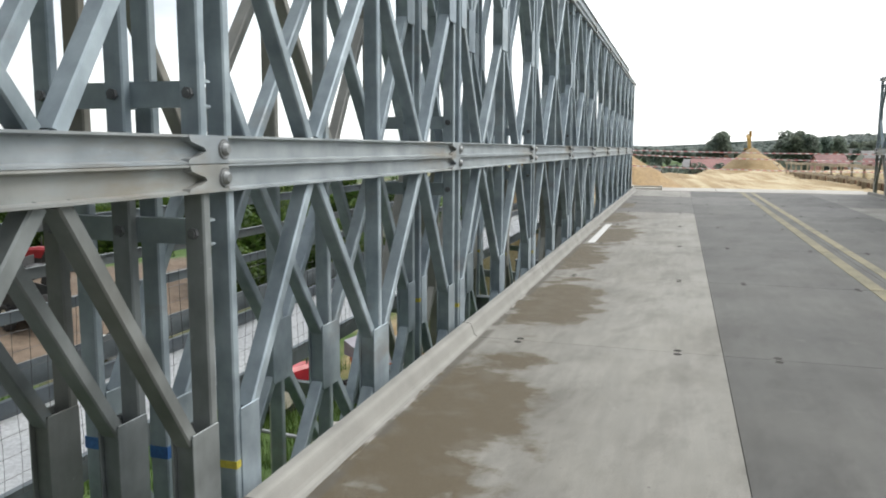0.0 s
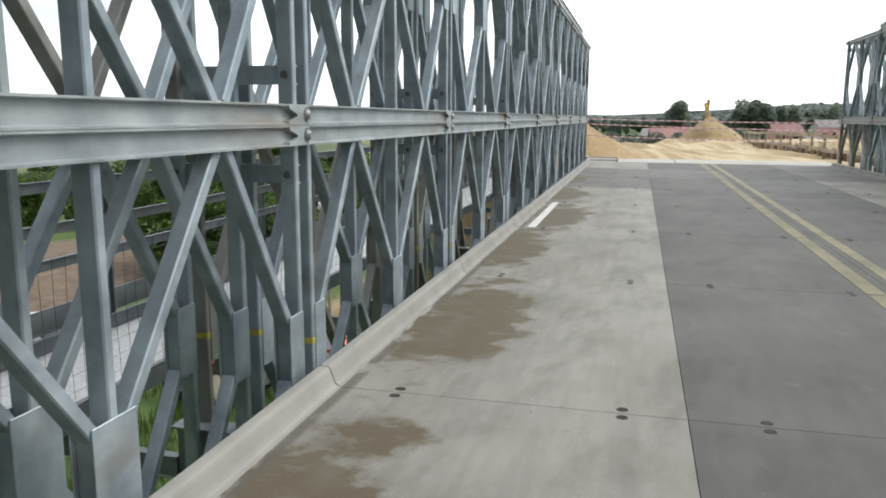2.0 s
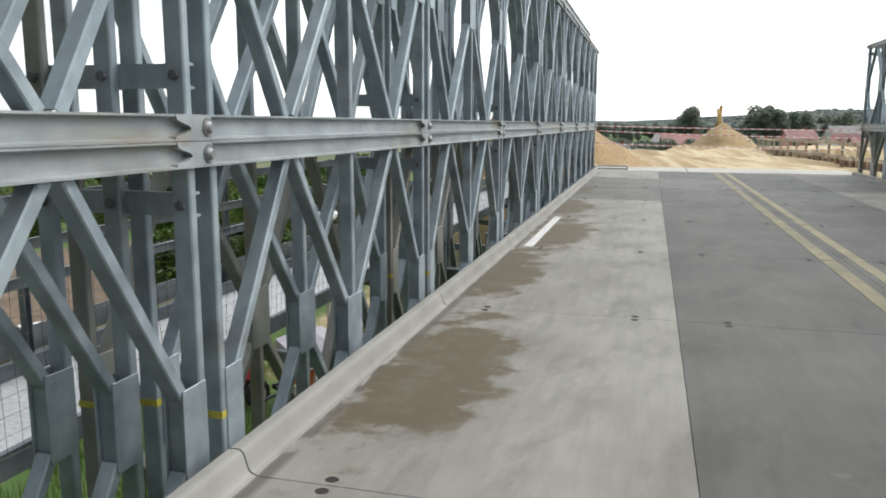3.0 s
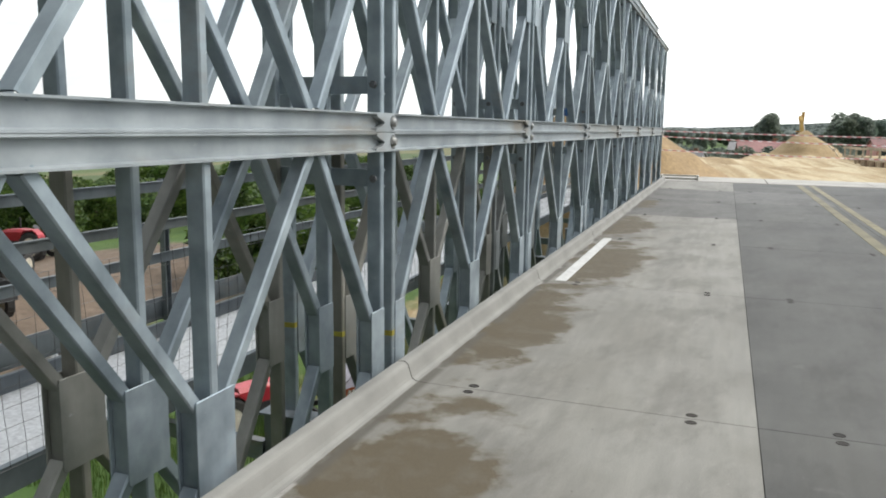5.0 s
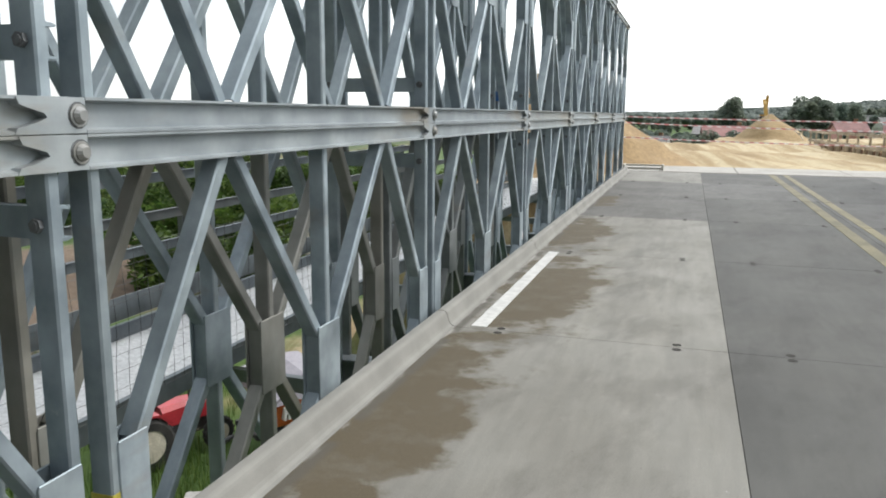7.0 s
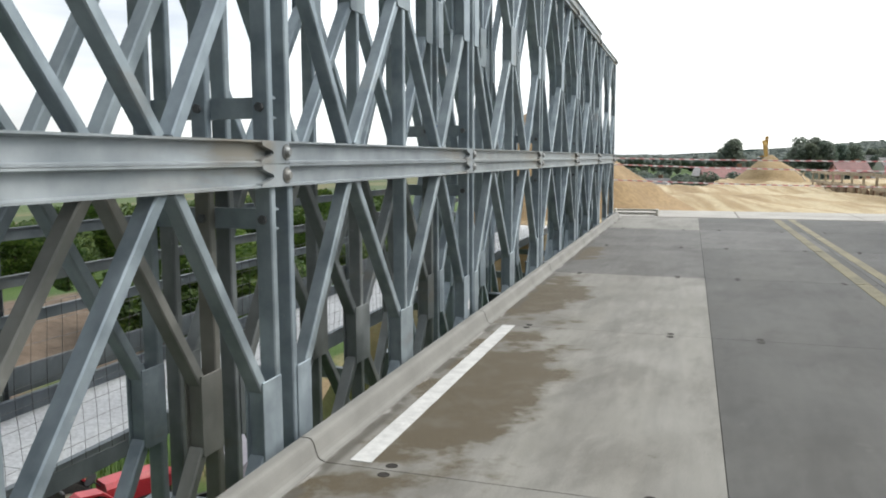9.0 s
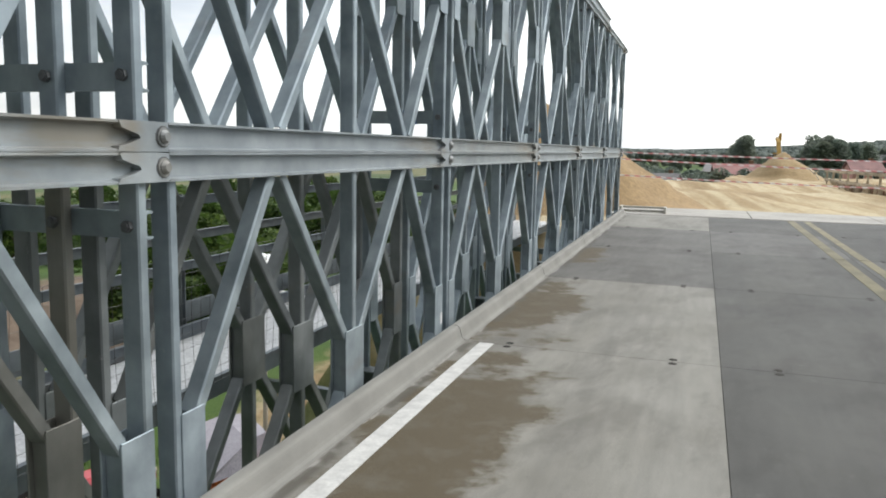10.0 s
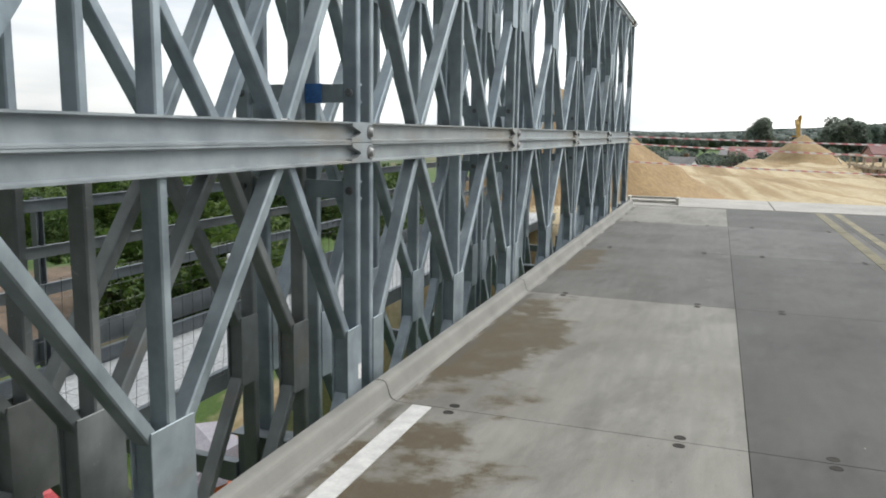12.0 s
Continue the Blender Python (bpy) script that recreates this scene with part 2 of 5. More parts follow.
    # damp spots strung along the foot of the kerb
    along = n.new("ShaderNodeSeparateXYZ")
    l.new(geo.outputs["Position"], along.inputs[0])
    strip = ramp(n, l, along.outputs["X"], [(0.155, (0, 0, 0)), (0.170, (1, 1, 1)), (0.205, (1, 1, 1)), (0.235, (0, 0, 0))])
    spots_ = noise_node(n, l, 2.6, 3, stretch=(1.0, 1.0, 1.0), rough=0.5, coords="World")
    lip = ramp(n, l, along.outputs["X"], [(0.150, (0, 0, 0)), (0.158, (1, 1, 1)), (0.176, (1, 1, 1)), (0.186, (0, 0, 0))])
    scraped = ramp(n, l, noise_node(n, l, 4.0, 6, stretch=(2.0, 0.6, 1.0), rough=0.7, coords="World").outputs["Fac"], [(0.46, (0, 0, 0)), (0.54, (0.7,) * 3)])
    col = mixed(n, l, col, (0.36, 0.35, 0.33), mixed(n, l, lip, scraped, 1.0, "MULTIPLY"))
    damp = mixed(n, l, strip, ramp(n, l, spots_.outputs["Fac"], [(0.44, (0, 0, 0)), (0.50, (0.8,) * 3)]), 1.0, "MULTIPLY")
    col = mixed(n, l, col, (0.075, 0.068, 0.055), damp)
    l.new(col, b.inputs["Base Color"])
    b.inputs["Roughness"].default_value = 0.76
    bumped(n, l, b, grain.outputs["Fac"], 0.35, 0.003)
    return m


DECK_LIGHT = deck_mat("deck_light", (0.180, 0.174, 0.154), (0.224, 0.218, 0.195), (0.262, 0.256, 0.234))
DECK_DARK = deck_mat("deck_dark", (0.052, 0.052, 0.048), (0.085, 0.084, 0.077), (0.134, 0.132, 0.122))
DECK_WORN = deck_mat("deck_worn", (0.078, 0.076, 0.072), (0.118, 0.116, 0.110), (0.165, 0.162, 0.153))
DECK_MID = deck_mat("deck_mid", (0.086, 0.084, 0.078), (0.128, 0.125, 0.116), (0.170, 0.167, 0.156))
KERB = rough_mat("kerb_coating", (0.200, 0.196, 0.180), (0.262, 0.257, 0.236), 2.6, 240, 0.85, bump=0.05, dist=0.002, vary=0.05, grains=(0.93, 1.05))


# ---- mesh helpers ----
def part(name, bm, material, parent=None, label=""):
    me = bpy.data.meshes.new(name)
    bm.normal_update()
    bm.to_mesh(me)
    bm.free()
    me.materials.append(material)
    ob = new(name, me)
    if parent:
        ob.parent = parent
    return tagged(ob, label)


def box(bm, x0, x1, y0, y1, z0, z1, bev=0.0, m=None):
    vs = [bm.verts.new((x, y, z)) for x in (x0, x1) for y in (y0, y1) for z in (z0, z1)]
    fs = [bm.faces.new([vs[i] for i in q]) for q in ((0, 1, 3, 2), (4, 6, 7, 5), (0, 4, 5, 1), (2, 3, 7, 6), (0, 2, 6, 4), (1, 5, 7, 3))]
    if m is not None:
        bmesh.ops.transform(bm, matrix=m, verts=vs)
    if bev:
        es = list({e for f in fs for e in f.edges})
        bmesh.ops.bevel(bm, geom=es, offset=bev, segments=1, affect="EDGES")
    return bm


def prism(bm, outline, a, b, axis="x"):
    """Outline pushed from a to b along an axis; x: outline in (y, z); y: in (x, z); z: in (x, y)."""
    def at(p, h):
        return {"x": (h, p[0], p[1]), "y": (p[0], h, p[1]), "z": (p[0], p[1], h)}[axis]
    lo = [bm.verts.new(at(p, a)) for p in outline]
    hi = [bm.verts.new(at(p, b)) for p in outline]
    k = len(outline)
    faces = [bm.faces.new(lo), bm.faces.new(hi[::-1])]
    for i in range(k):
        faces.append(bm.faces.new((lo[i], hi[i], hi[(i + 1) % k], lo[(i + 1) % k])))
    bmesh.ops.recalc_face_normals(bm, faces=faces)
    return bm


def rod(bm, p, q, r, sides=8, r2=None):
    p, q = Vector(p), Vector(q)
    d = (q - p).normalized()
    u = d.orthogonal().normalized()
    v = d.cross(u)
    rings = []
    for c, rr in ((p, r), (q, r if r2 is None else r2)):
        rings.append([bm.verts.new(c + (u * math.cos(a) + v * math.sin(a)) * rr) for a in (2 * math.pi * i / sides for i in range(sides))])
    faces = [bm.faces.new(rings[0][::-1]), bm.faces.new(rings[1])]
    for i in range(sides):
        j = (i + 1) % sides
        faces.append(bm.faces.new((rings[0][i], rings[0][j], rings[1][j], rings[1][i])))
    return bm


def channel(bm, p, q, wide, deep, t=0.007, web=(0, -1, 0)):
    """A rolled channel from p to q in a plane of constant x: wide across x, deep in the plane, its web towards web."""
    p, q = Vector(p), Vector(q)
    d = (q - p).normalized()
    u = Vector((1, 0, 0))
    v = d.cross(u)
    if v.dot(Vector(web)) < 0:
        v = -v
    a, h = wide / 2, deep / 2
    c = 0.006
    prof = ((-a, h - c), (-a + c, h), (a - c, h), (a, h - c), (a, -h), (a - t, -h), (a - t, h - t), (-a + t, h - t), (-a + t, -h), (-a, -h))
    lo = [bm.verts.new(p + u * x + v * y) for x, y in prof]
    hi = [bm.verts.new(q + u * x + v * y) for x, y in prof]
    k = len(prof)
    faces = [bm.faces.new(lo), bm.faces.new(hi[::-1])]
    for i in range(k):
        faces.append(bm.faces.new((lo[i], hi[i], hi[(i + 1) % k], lo[(i + 1) % k])))
    bmesh.ops.recalc_face_normals(bm, faces=faces)
    return bm


# ---- bridge plan ----
L = 3.048            # panel length
PIN_H = 2.134        # pin to pin height of a panel
BAR = 0.098          # chord height
Z_LOW = 0.230        # middle of the lower storey
Z_UP = Z_LOW + PIN_H + BAR + 0.002
HALF_CHORD = 0.060
TRUSS_X = (-0.056, -0.366, -0.680)
DECK_X0, UNIT_W = 0.10, 1.788
RIGHT_X = DECK_X0 + 4 * UNIT_W + 0.04
FIRST, LAST = -3, 8
HALF_MEMBER = 0.042
NEAR_POST, FAR_POST = 0.068, -0.084


def chord_mesh(zc):
    bm = bmesh.new()
    y0, y1, h, t = 0.034, L - 0.03, BAR / 2, 0.008
    for s in (-1, 1):
        w, o = 0.022, HALF_CHORD
        out = [(s * w, zc - h), (s * o, zc - h), (s * o, zc - h + t), (s * (w + t), zc - h + t + 0.006), (s * (w + t), zc + h - t - 0.006), (s * o, zc + h - t), (s * o, zc + h), (s * w, zc + h)]
        prism(bm, out, y0, y1, "y")
        lug = [(L - 0.20, zc + h - 0.001), (L + 0.028, zc + h - 0.001), (L + 0.028, zc - h + 0.001), (L - 0.21, zc - h + 0.001), (L - 0.20, zc - h + 0.018), (L - 0.15, zc - 0.022), (L - 0.105, zc - 0.006), (L - 0.115, zc + 0.006), (L - 0.16, zc + 0.018), (L - 0.19, zc + h - 0.022)]
        prism(bm, lug, s * (w + t), s * (o + 0.003), "x")
    return bm


def node_mesh(y0, y1, open_near, open_far):
    """Two face plates with the bent member webs set back between them."""
    bm = bmesh.new()
    h, c = 0.186, 0.012
    out = [(y0, -h + c), (y0 + c, -h), (y1 - c, -h), (y1, -h + c), (y1, h - c), (y1 - c * 0.4, h), (y0 + c * 0.4, h), (y0, h - c)]
    for s in (-1, 1):
        prism(bm, out, s * (HALF_MEMBER - 0.004), s * (HALF_MEMBER + 0.004), "x")
    for y, used in ((y0 + 0.020, open_near), (y1 - 0.028, open_far)):
        if used:
            box(bm, -HALF_MEMBER + 0.006, HALF_MEMBER - 0.006, y, y + 0.008, -h + 0.02, h - 0.02)
    es = [e for e in bm.edges if e.is_manifold and e.calc_face_angle(0) > 1.2 and abs(abs(e.verts[0].co.x) - HALF_MEMBER) < 0.005 and e.calc_length() > 0.05]
    bmesh.ops.bevel(bm, geom=es, offset=0.0025, segments=1, affect="EDGES")
    return bm


def truss_panel():
    root = new("truss_panel")
    half = PIN_H / 2
    inner = half - BAR / 2
    part("top_chord", chord_mesh(half), CHORD, root)
    part("bottom_chord", chord_mesh(-half), CHORD, root)
    wide = 2 * HALF_MEMBER
    for y in (NEAR_POST, L / 2, L + FAR_POST):
        bm = bmesh.new()
        channel(bm, (0, y, -inner - 0.004), (0, y, inner + 0.004), wide - 0.004, 0.038)
        part("mid_post" if y == L / 2 else "end_post", bm, STEEL, root)
    # each diagonal runs from the corner of a node plate to the quarter point of a chord
    feet = ((L / 2 - 0.104, L / 4 + 0.042), (L / 2 + 0.104, 3 * L / 4 - 0.042), (0.206, L / 4 - 0.042), (L - 0.212, 3 * L / 4 + 0.042))
    for y0, y1 in feet:
        for s in (-1, 1):
            k = 0.004 / 0.85
            bm = bmesh.new()
            channel(bm, (0, y0 - (y1 - y0) * 0.03, s * 0.152), (0, y1 + (y1 - y0) * k, s * (inner + 0.004)), wide - 0.010, 0.046)
            part("diagonal", bm, STEEL, root)
    for y0, y1, a, b in ((L / 2 - 0.112, L / 2 + 0.112, True, True), (0.080, 0.216, False, True), (L - 0.222, L - 0.064, True, False)):
        part("gusset_plate", node_mesh(y0, y1, a, b), STEEL, root)
    for z in (0.876, -0.876):
        bm = bmesh.new()
        y = L - 0.052
        prism(bm, [(y - 0.02, z - 0.050), (y + 0.020, z - 0.050), (y + 0.036, z - 0.046), (y + 0.036, z - 0.040), (y + 0.010, z - 0.036), (y + 0.006, z - 0.028), (y + 0.006, z + 0.028), (y + 0.010, z + 0.036), (y + 0.036, z + 0.040), (y + 0.036, z + 0.046), (y + 0.020, z + 0.050), (y - 0.02, z + 0.050)], -0.014, 0.026, "x")
        part("bracing_tab", bm, STEEL, root)
    for z in (half, -half):
        bm = bmesh.new()
        rod(bm, (-HALF_CHORD - 0.02, L, z), (HALF_CHORD + 0.012, L, z), 0.024, 12)
        rod(bm, (HALF_CHORD + 0.002, L, z), (HALF_CHORD + 0.008, L, z), 0.032, 12)
        rod(bm, (HALF_CHORD + 0.012, L, z), (HALF_CHORD + 0.024, L, z), 0.024, 12, 0.015)
        pin = part("panel_pin", bm, PIN, root, "bright steel panel pin")
        bm = bmesh.new()
        rod(bm, (HALF_CHORD - 0.001, L, z), (HALF_CHORD + 0.004, L, z), 0.037, 12)
        part("collar", bm, DARK_STEEL, pin, "dark greasy collar")
    return root


master = {"low": truss_panel(), "up": truss_panel()}
tagged(master["low"], "galvanised steel lattice truss panel of the lower storey", "truss panel", "truss panels")
tagged(master["up"], "galvanised steel lattice truss panel of the upper storey", "truss panel", "truss panels")
panels = {}
for side, xs, k0 in (("L", TRUSS_X, FIRST), ("R", [RIGHT_X - x for x in TRUSS_X], 0)):
    for i, x in enumerate(xs):
        for k in range(k0, LAST):
            for storey, z in (("low", Z_LOW), ("up", Z_UP)):
                if (side, i, k) == ("L", 0, FIRST):
                    ob = master[storey]
                    ob.matrix_basis = pose(x, k * L, z)
                else:
                    ob = copy_thing(master[storey], pose(x, k * L, z))
                panels[side, i, k, storey] = ob


# second chord bolted on top of the upper storey, short of the last panel
def chord_reinforcement():
    root = new("chord_reinforcement")
    h = 0.064
    for s in (-1, 1):
        bm = bmesh.new()
        w, o, t = 0.022, HALF_CHORD, 0.008
        prism(bm, [(s * w, 0), (s * o, 0), (s * o, t), (s * (w + t), t + 0.006), (s * (w + t), 2 * h - t - 0.006), (s * o, 2 * h - t), (s * o, 2 * h), (s * w, 2 * h)], 0.02, L - 0.02, "y")
        part("channel", bm, CHORD, root)
    for y in (0.30, L / 2, L - 0.30):
        bm = bmesh.new()
        box(bm, -0.046, 0.046, y - 0.05, y + 0.05, 2 * h, 2 * h + 0.012, 0.003)
        rod(bm, (0, y, 2 * h), (0, y, 2 * h + 0.045), 0.016, 8)
        part("chord_bolt", bm, DARK_STEEL, root, "dark bolt with a square washer plate")
    return tagged(root, "weathered galvanised chord bolted on top of the truss", "truss chord", "reinforcing chords")


stiff = chord_reinforcement()
first = True
for xs, k0 in ((TRUSS_X, FIRST), ([RIGHT_X - x for x in TRUSS_X], 0)):
    for x in xs:
        for k in range(k0, LAST - 1):
            m = pose(x, k * L, Z_UP + PIN_H / 2 + BAR / 2 + 0.002)
            if first:
                stiff.matrix_basis, first = m, False
            else:
                copy_thing(stiff, m)

# panels that differ: a tan film on the zinc of some, others in a darker steel
used = [(("L", 2, 0, "up"), STEEL_TAN), (("L", 2, 1, "low"), STEEL_TAN), (("L", 1, 2, "low"), STEEL_TAN), (("R", 0, 7, "low"), STEEL_TAN)]
used += [(("L", i, k, "low"), STEEL_DARKER) for i, k in ((0, -1), (1, -1), (2, -1), (1, 3), (2, 3))]
for key, finish in used:
    for child in panels[key].children:
        if child.data.materials[0] == STEEL:
            child.material_slots[0].link = "OBJECT"
            child.material_slots[0].material = finish


# bracing bars that tie the truss lines together beside each joint
def bracing_frame():
    root = new("bracing_frame")
    bm = bmesh.new()
    out = [(0, 0.045), (0.04, 0.045), (0.04, 0.038), (0.008, 0.038), (0.008, -0.038), (0.04, -0.038), (0.04, -0.045), (0, -0.045)]
    prism(bm, out, -0.67, 0.03, "x")
    part("bar", bm, STEEL, root)
    for x in (0.0, -0.310, -0.624):
        bm = bmesh.new()
        rod(bm, (x, -0.058, 0), (x, 0.02, 0), 0.013, 8)
        rod(bm, (x, -0.054, 0), (x, -0.040, 0), 0.021, 6)
        part("bolt", bm, DARK_STEEL, root, "dark hexagon bolt")
    return tagged(root, "galvanised bracing bar bolted across the truss lines", "bracing bar", "bracing bars")


brace = bracing_frame()
first = True
for side, x0 in (("L", TRUSS_X[0]), ("R", RIGHT_X - TRUSS_X[2])):
    for k in range(FIRST + 1 if side == "L" else 1, LAST + 1):
        for z in (Z_LOW + 0.876, Z_UP - 0.876, Z_UP + 0.876, Z_LOW - 0.876):
            m = pose(x0, k * L + FAR_POST + 0.02, z)
            if first:
                brace.matrix_basis, first = m, False
            else:
                ob = copy_thing(brace, m)
                if side == "L" and k == 4 and z == Z_UP - 0.876:
                    bm = bmesh.new()
                    box(bm, -0.275, -0.175, -0.003, 0.043, -0.048, 0.048)
                    part("paint_mark", bm, BLUE, ob, "blue paint band")

# transoms under the deck, at the panel joints
bm = bmesh.new()
h, f, t = 0.17, 0.07, 0.012
prism(bm, [(-f, -h), (f, -h), (f, -h + t), (t / 2, -h + t), (t / 2, h - t), (f, h - t), (f, h), (-f, h), (-f, h - t), (-t / 2, h - t), (-t / 2, -h + t), (-f, -h + t)], -0.83, RIGHT_X + 0.83, "x")
transom = part("transom", bm, RAIL)
tagged(transom, "galvanised I-section cross beam under the deck", "cross beam", "cross beams")
for k in range(FIRST + 1, LAST + 1):
    m = pose(0, k * L + 0.008, -0.47)
    if k == FIRST + 1:
        transom.matrix_basis = m
    else:
        copy_thing(transom, m)

# slim brackets that carry the footwalk
bm = bmesh.new()
prism(bm, [(-2.42, -0.52), (-0.83, -0.62), (-0.83, -0.50), (-2.42, -0.46)], -0.03, 0.03, "y")
bracket = part("footwalk_bracket", bm, RAIL)
tagged(bracket, "galvanised bracket carrying the footwalk outside the truss", "bracket", "footwalk brackets")
for k in range(FIRST + 1, LAST + 1):
    m = pose(0, k * L + 0.008, 0)
    if k == FIRST + 1:
        bracket.matrix_basis = m
    else:
        copy_thing(bracket, m)

# ---- deck ----
deck = tagged(new("deck"), "grit-coated steel bridge deck in bolted units", "bridge deck", kind="structure")


def deck_unit_mesh(flip):
    bm = bmesh.new()
    box(bm, 0.0014, UNIT_W - 0.0014, 0.002, L - 0.002, -0.12, 0.0)
    es = [e for e in bm.edges if all(v.co.z > -0.01 for v in e.verts)]
    bmesh.ops.bevel(bm, geom=es, offset=0.002, segments=1, affect="EDGES")
    me = bpy.data.meshes.new("deck_unit")
    bm.to_mesh(me)
    bm.free()
    return me


def hole_mesh():
    bm = bmesh.new()
    n = 14
    rings = [[bm.verts.new((0.026 * s * math.cos(2 * math.pi * i / n), 0.023 * s * math.sin(2 * math.pi * i / n), z)) for i in range(n)] for s, z in ((1.12, 0.0), (1.0, 0.0025), (0.75, 0.0008))]
    for a, b in ((0, 1), (1, 2)):
        for i in range(n):
            bm.faces.new((rings[a][i], rings[a][(i + 1) % n], rings[b][(i + 1) % n], rings[b][i]))
    bm.faces.new(rings[2])
    me = bpy.data.meshes.new("bolt_recess")
    bm.to_mesh(me)
    bm.free()
    me.materials.append(HOLE)
    return me


UNIT, HOLE_ME = deck_unit_mesh(0), hole_mesh()
# tone of each unit: column by column, near to far
for col in range(4):
    for k in range(FIRST, LAST):
        me = UNIT.copy()
        if col == 0:
            me.materials.append(DECK_MID if k in (5, 6) else DECK_LIGHT)
        elif col == 3:
            me.materials.append(DECK_LIGHT if k < 6 else DECK_MID)
        else:
            me.materials.append(DECK_WORN if k >= 5 and (k + col) % 3 == 1 else DECK_DARK)
        ob = new("deck_unit", me)
        ob.parent = deck
        ob.location = (DECK_X0 + col * UNIT_W, k * L, 0)
        for dx in ((0.368, 1.488) if col == 0 else (0.35, UNIT_W - 0.36)):
            for dy in (0.05, L - 0.05):
                h = new("bolt_recess", HOLE_ME)
                h.parent = ob
                h.location = (dx, dy, 0.0)

# kerbs
for sx, x0 in ((1, 0.0), (-1, RIGHT_X)):
    kerb = tagged(new("kerb"), "low coated steel kerb in bolted lengths along the deck edge", "kerb", kind="structure")
    bm = bmesh.new()
    out = [(0.032, -0.12), (0.032, 0.092), (0.036, 0.101), (0.045, 0.105), (0.078, 0.105), (0.090, 0.102), (0.099, 0.095), (0.105, 0.084), (0.113, 0.058), (0.121, 0.032), (0.129, 0.016), (0.144, 0.006), (0.160, 0.003), (0.160, 0.001), (0.098, 0.001), (0.098, -0.12)]
    prism(bm, [(sx * x, z) for x, z in out], 0.005, L - 0.005, "y")
    me = bpy.data.meshes.new("kerb_length")
    bm.to_mesh(me)
    bm.free()
    me.materials.append(KERB)
    for k in range(FIRST, LAST):
        o = new("kerb_length", me)
        o.parent = kerb
        o.location = (x0, k * L, 0)

# painted lines
ROAD_WHITE = rough_mat("white_road_paint", (0.42, 0.42, 0.41), (0.56, 0.56, 0.54), 12, 60, 0.7, grains=(0.92, 1.05))
ROAD_YELLOW = rough_mat("yellow_road_paint", (0.150, 0.138, 0.092), (0.255, 0.228, 0.140), 2.2, 80, 0.85, grains=(0.7, 1.2))
bm = bmesh.new()
box(bm, 0.262, 0.366, 3 * L + 0.05, 4 * L - 0.02, 0.0005, 0.004)
tagged(part("edge_line", bm, ROAD_WHITE), "white painted edge line on the deck beside the kerb", "road marking", kind="structure")
for x, wide in ((3.430, 0.145), (3.745, 0.125)):
    bm = bmesh.new()
    for k in range(FIRST, LAST):
        box(bm, x, x + wide, k * L + 0.01, (k + 1) * L - 0.01, 0.0005, 0.004)
    tagged(part("centre_line", bm, ROAD_YELLOW), "dusty yellow centre line painted along the deck", "road marking", kind="structure")

# ---- footwalk outside the trusses ----
walkway = tagged(new("footwalk"), "pale cantilevered footwalk with galvanised edge beams", "footwalk", kind="structure")
WX0, WX1, WZ = -2.36, -1.45, -0.26
bm = bmesh.new()
box(bm, WX0 + 0.01, WX1 - 0.045, 0.004, L - 0.004, -0.05, 0.0)
me = bpy.data.meshes.new("walk_panel")
bm.to_mesh(me)
bm.free()
me.materials.append(WALKWAY)
for k in range(FIRST, LAST):
    o = new("walk_panel", me)
    o.parent = walkway
    o.location = (0, k * L, WZ)
y0, y1 = FIRST * L, LAST * L
for x, s, z0, z1 in ((WX1, -1, WZ - 0.13, WZ + 0.012), (WX0, 1, WZ - 0.12, WZ + 0.12)):
    bm = bmesh.new()
    t = 0.008
    prism(bm, [(x, z0), (x + s * 0.04, z0), (x + s * 0.04, z0 + t), (x + s * t, z0 + t), (x + s * t, z1 - t), (x + s * 0.04, z1 - t), (x + s * 0.04, z1), (x, z1)], y0, y1, "y")
    part("edge_beam", bm, RAIL, walkway)

parapet = tagged(new("parapet"), "galvanised three-rail pedestrian parapet with wire mesh", "railing")
for z in (0.38, 0.63, 0.93):
    bm = bmesh.new()
    x = -2.40
    prism(bm, [(x, z - 0.07), (x + 0.008, z - 0.07), (x + 0.008, z + 0.002), (x + 0.03, z + 0.002), (x + 0.03, z + 0.01), (x, z + 0.01)], y0, y1, "y")
    part("rail", bm, RAIL, parapet)
bm = bmesh.new()
box(bm, -2.47, -2.458, y0, y1, -0.16, 0.02)
part("toe_board", bm, RAIL, parapet)
y = 12.36 - 2.59 * 8
while y < y1:
    bm = bmesh.new()
    prism(bm, [(-2.45, y - 0.03), (-2.405, y - 0.03), (-2.405, y - 0.022), (-2.44, y - 0.022), (-2.44, y + 0.022), (-2.405, y + 0.022), (-2.405, y + 0.03), (-2.45, y + 0.03)], -0.40, 0.95, "z")
    if y > y0:
        part("stanchion", bm, RAIL, parapet)
    else:
        bm.free()
    y += 2.59
WIRE = rough_mat("mesh_wire", (0.10, 0.10, 0.10), (0.17, 0.17, 0.165), rough=0.6, metal=0.4)


def bent_wire(bm, pts, r):
    """A wire of triangular section through pts."""
    prev = None
    for p in pts:
        ring = [bm.verts.new((p[0] + r * math.cos(a), p[1] + r * math.sin(a) * 0.7, p[2] + r * math.sin(a))) for a in (0.0, 2.1, 4.2)]
        if prev:
            for q in range(3):
                bm.faces.new((prev[q], prev[(q + 1) % 3], ring[(q + 1) % 3], ring[q]))
        prev = ring


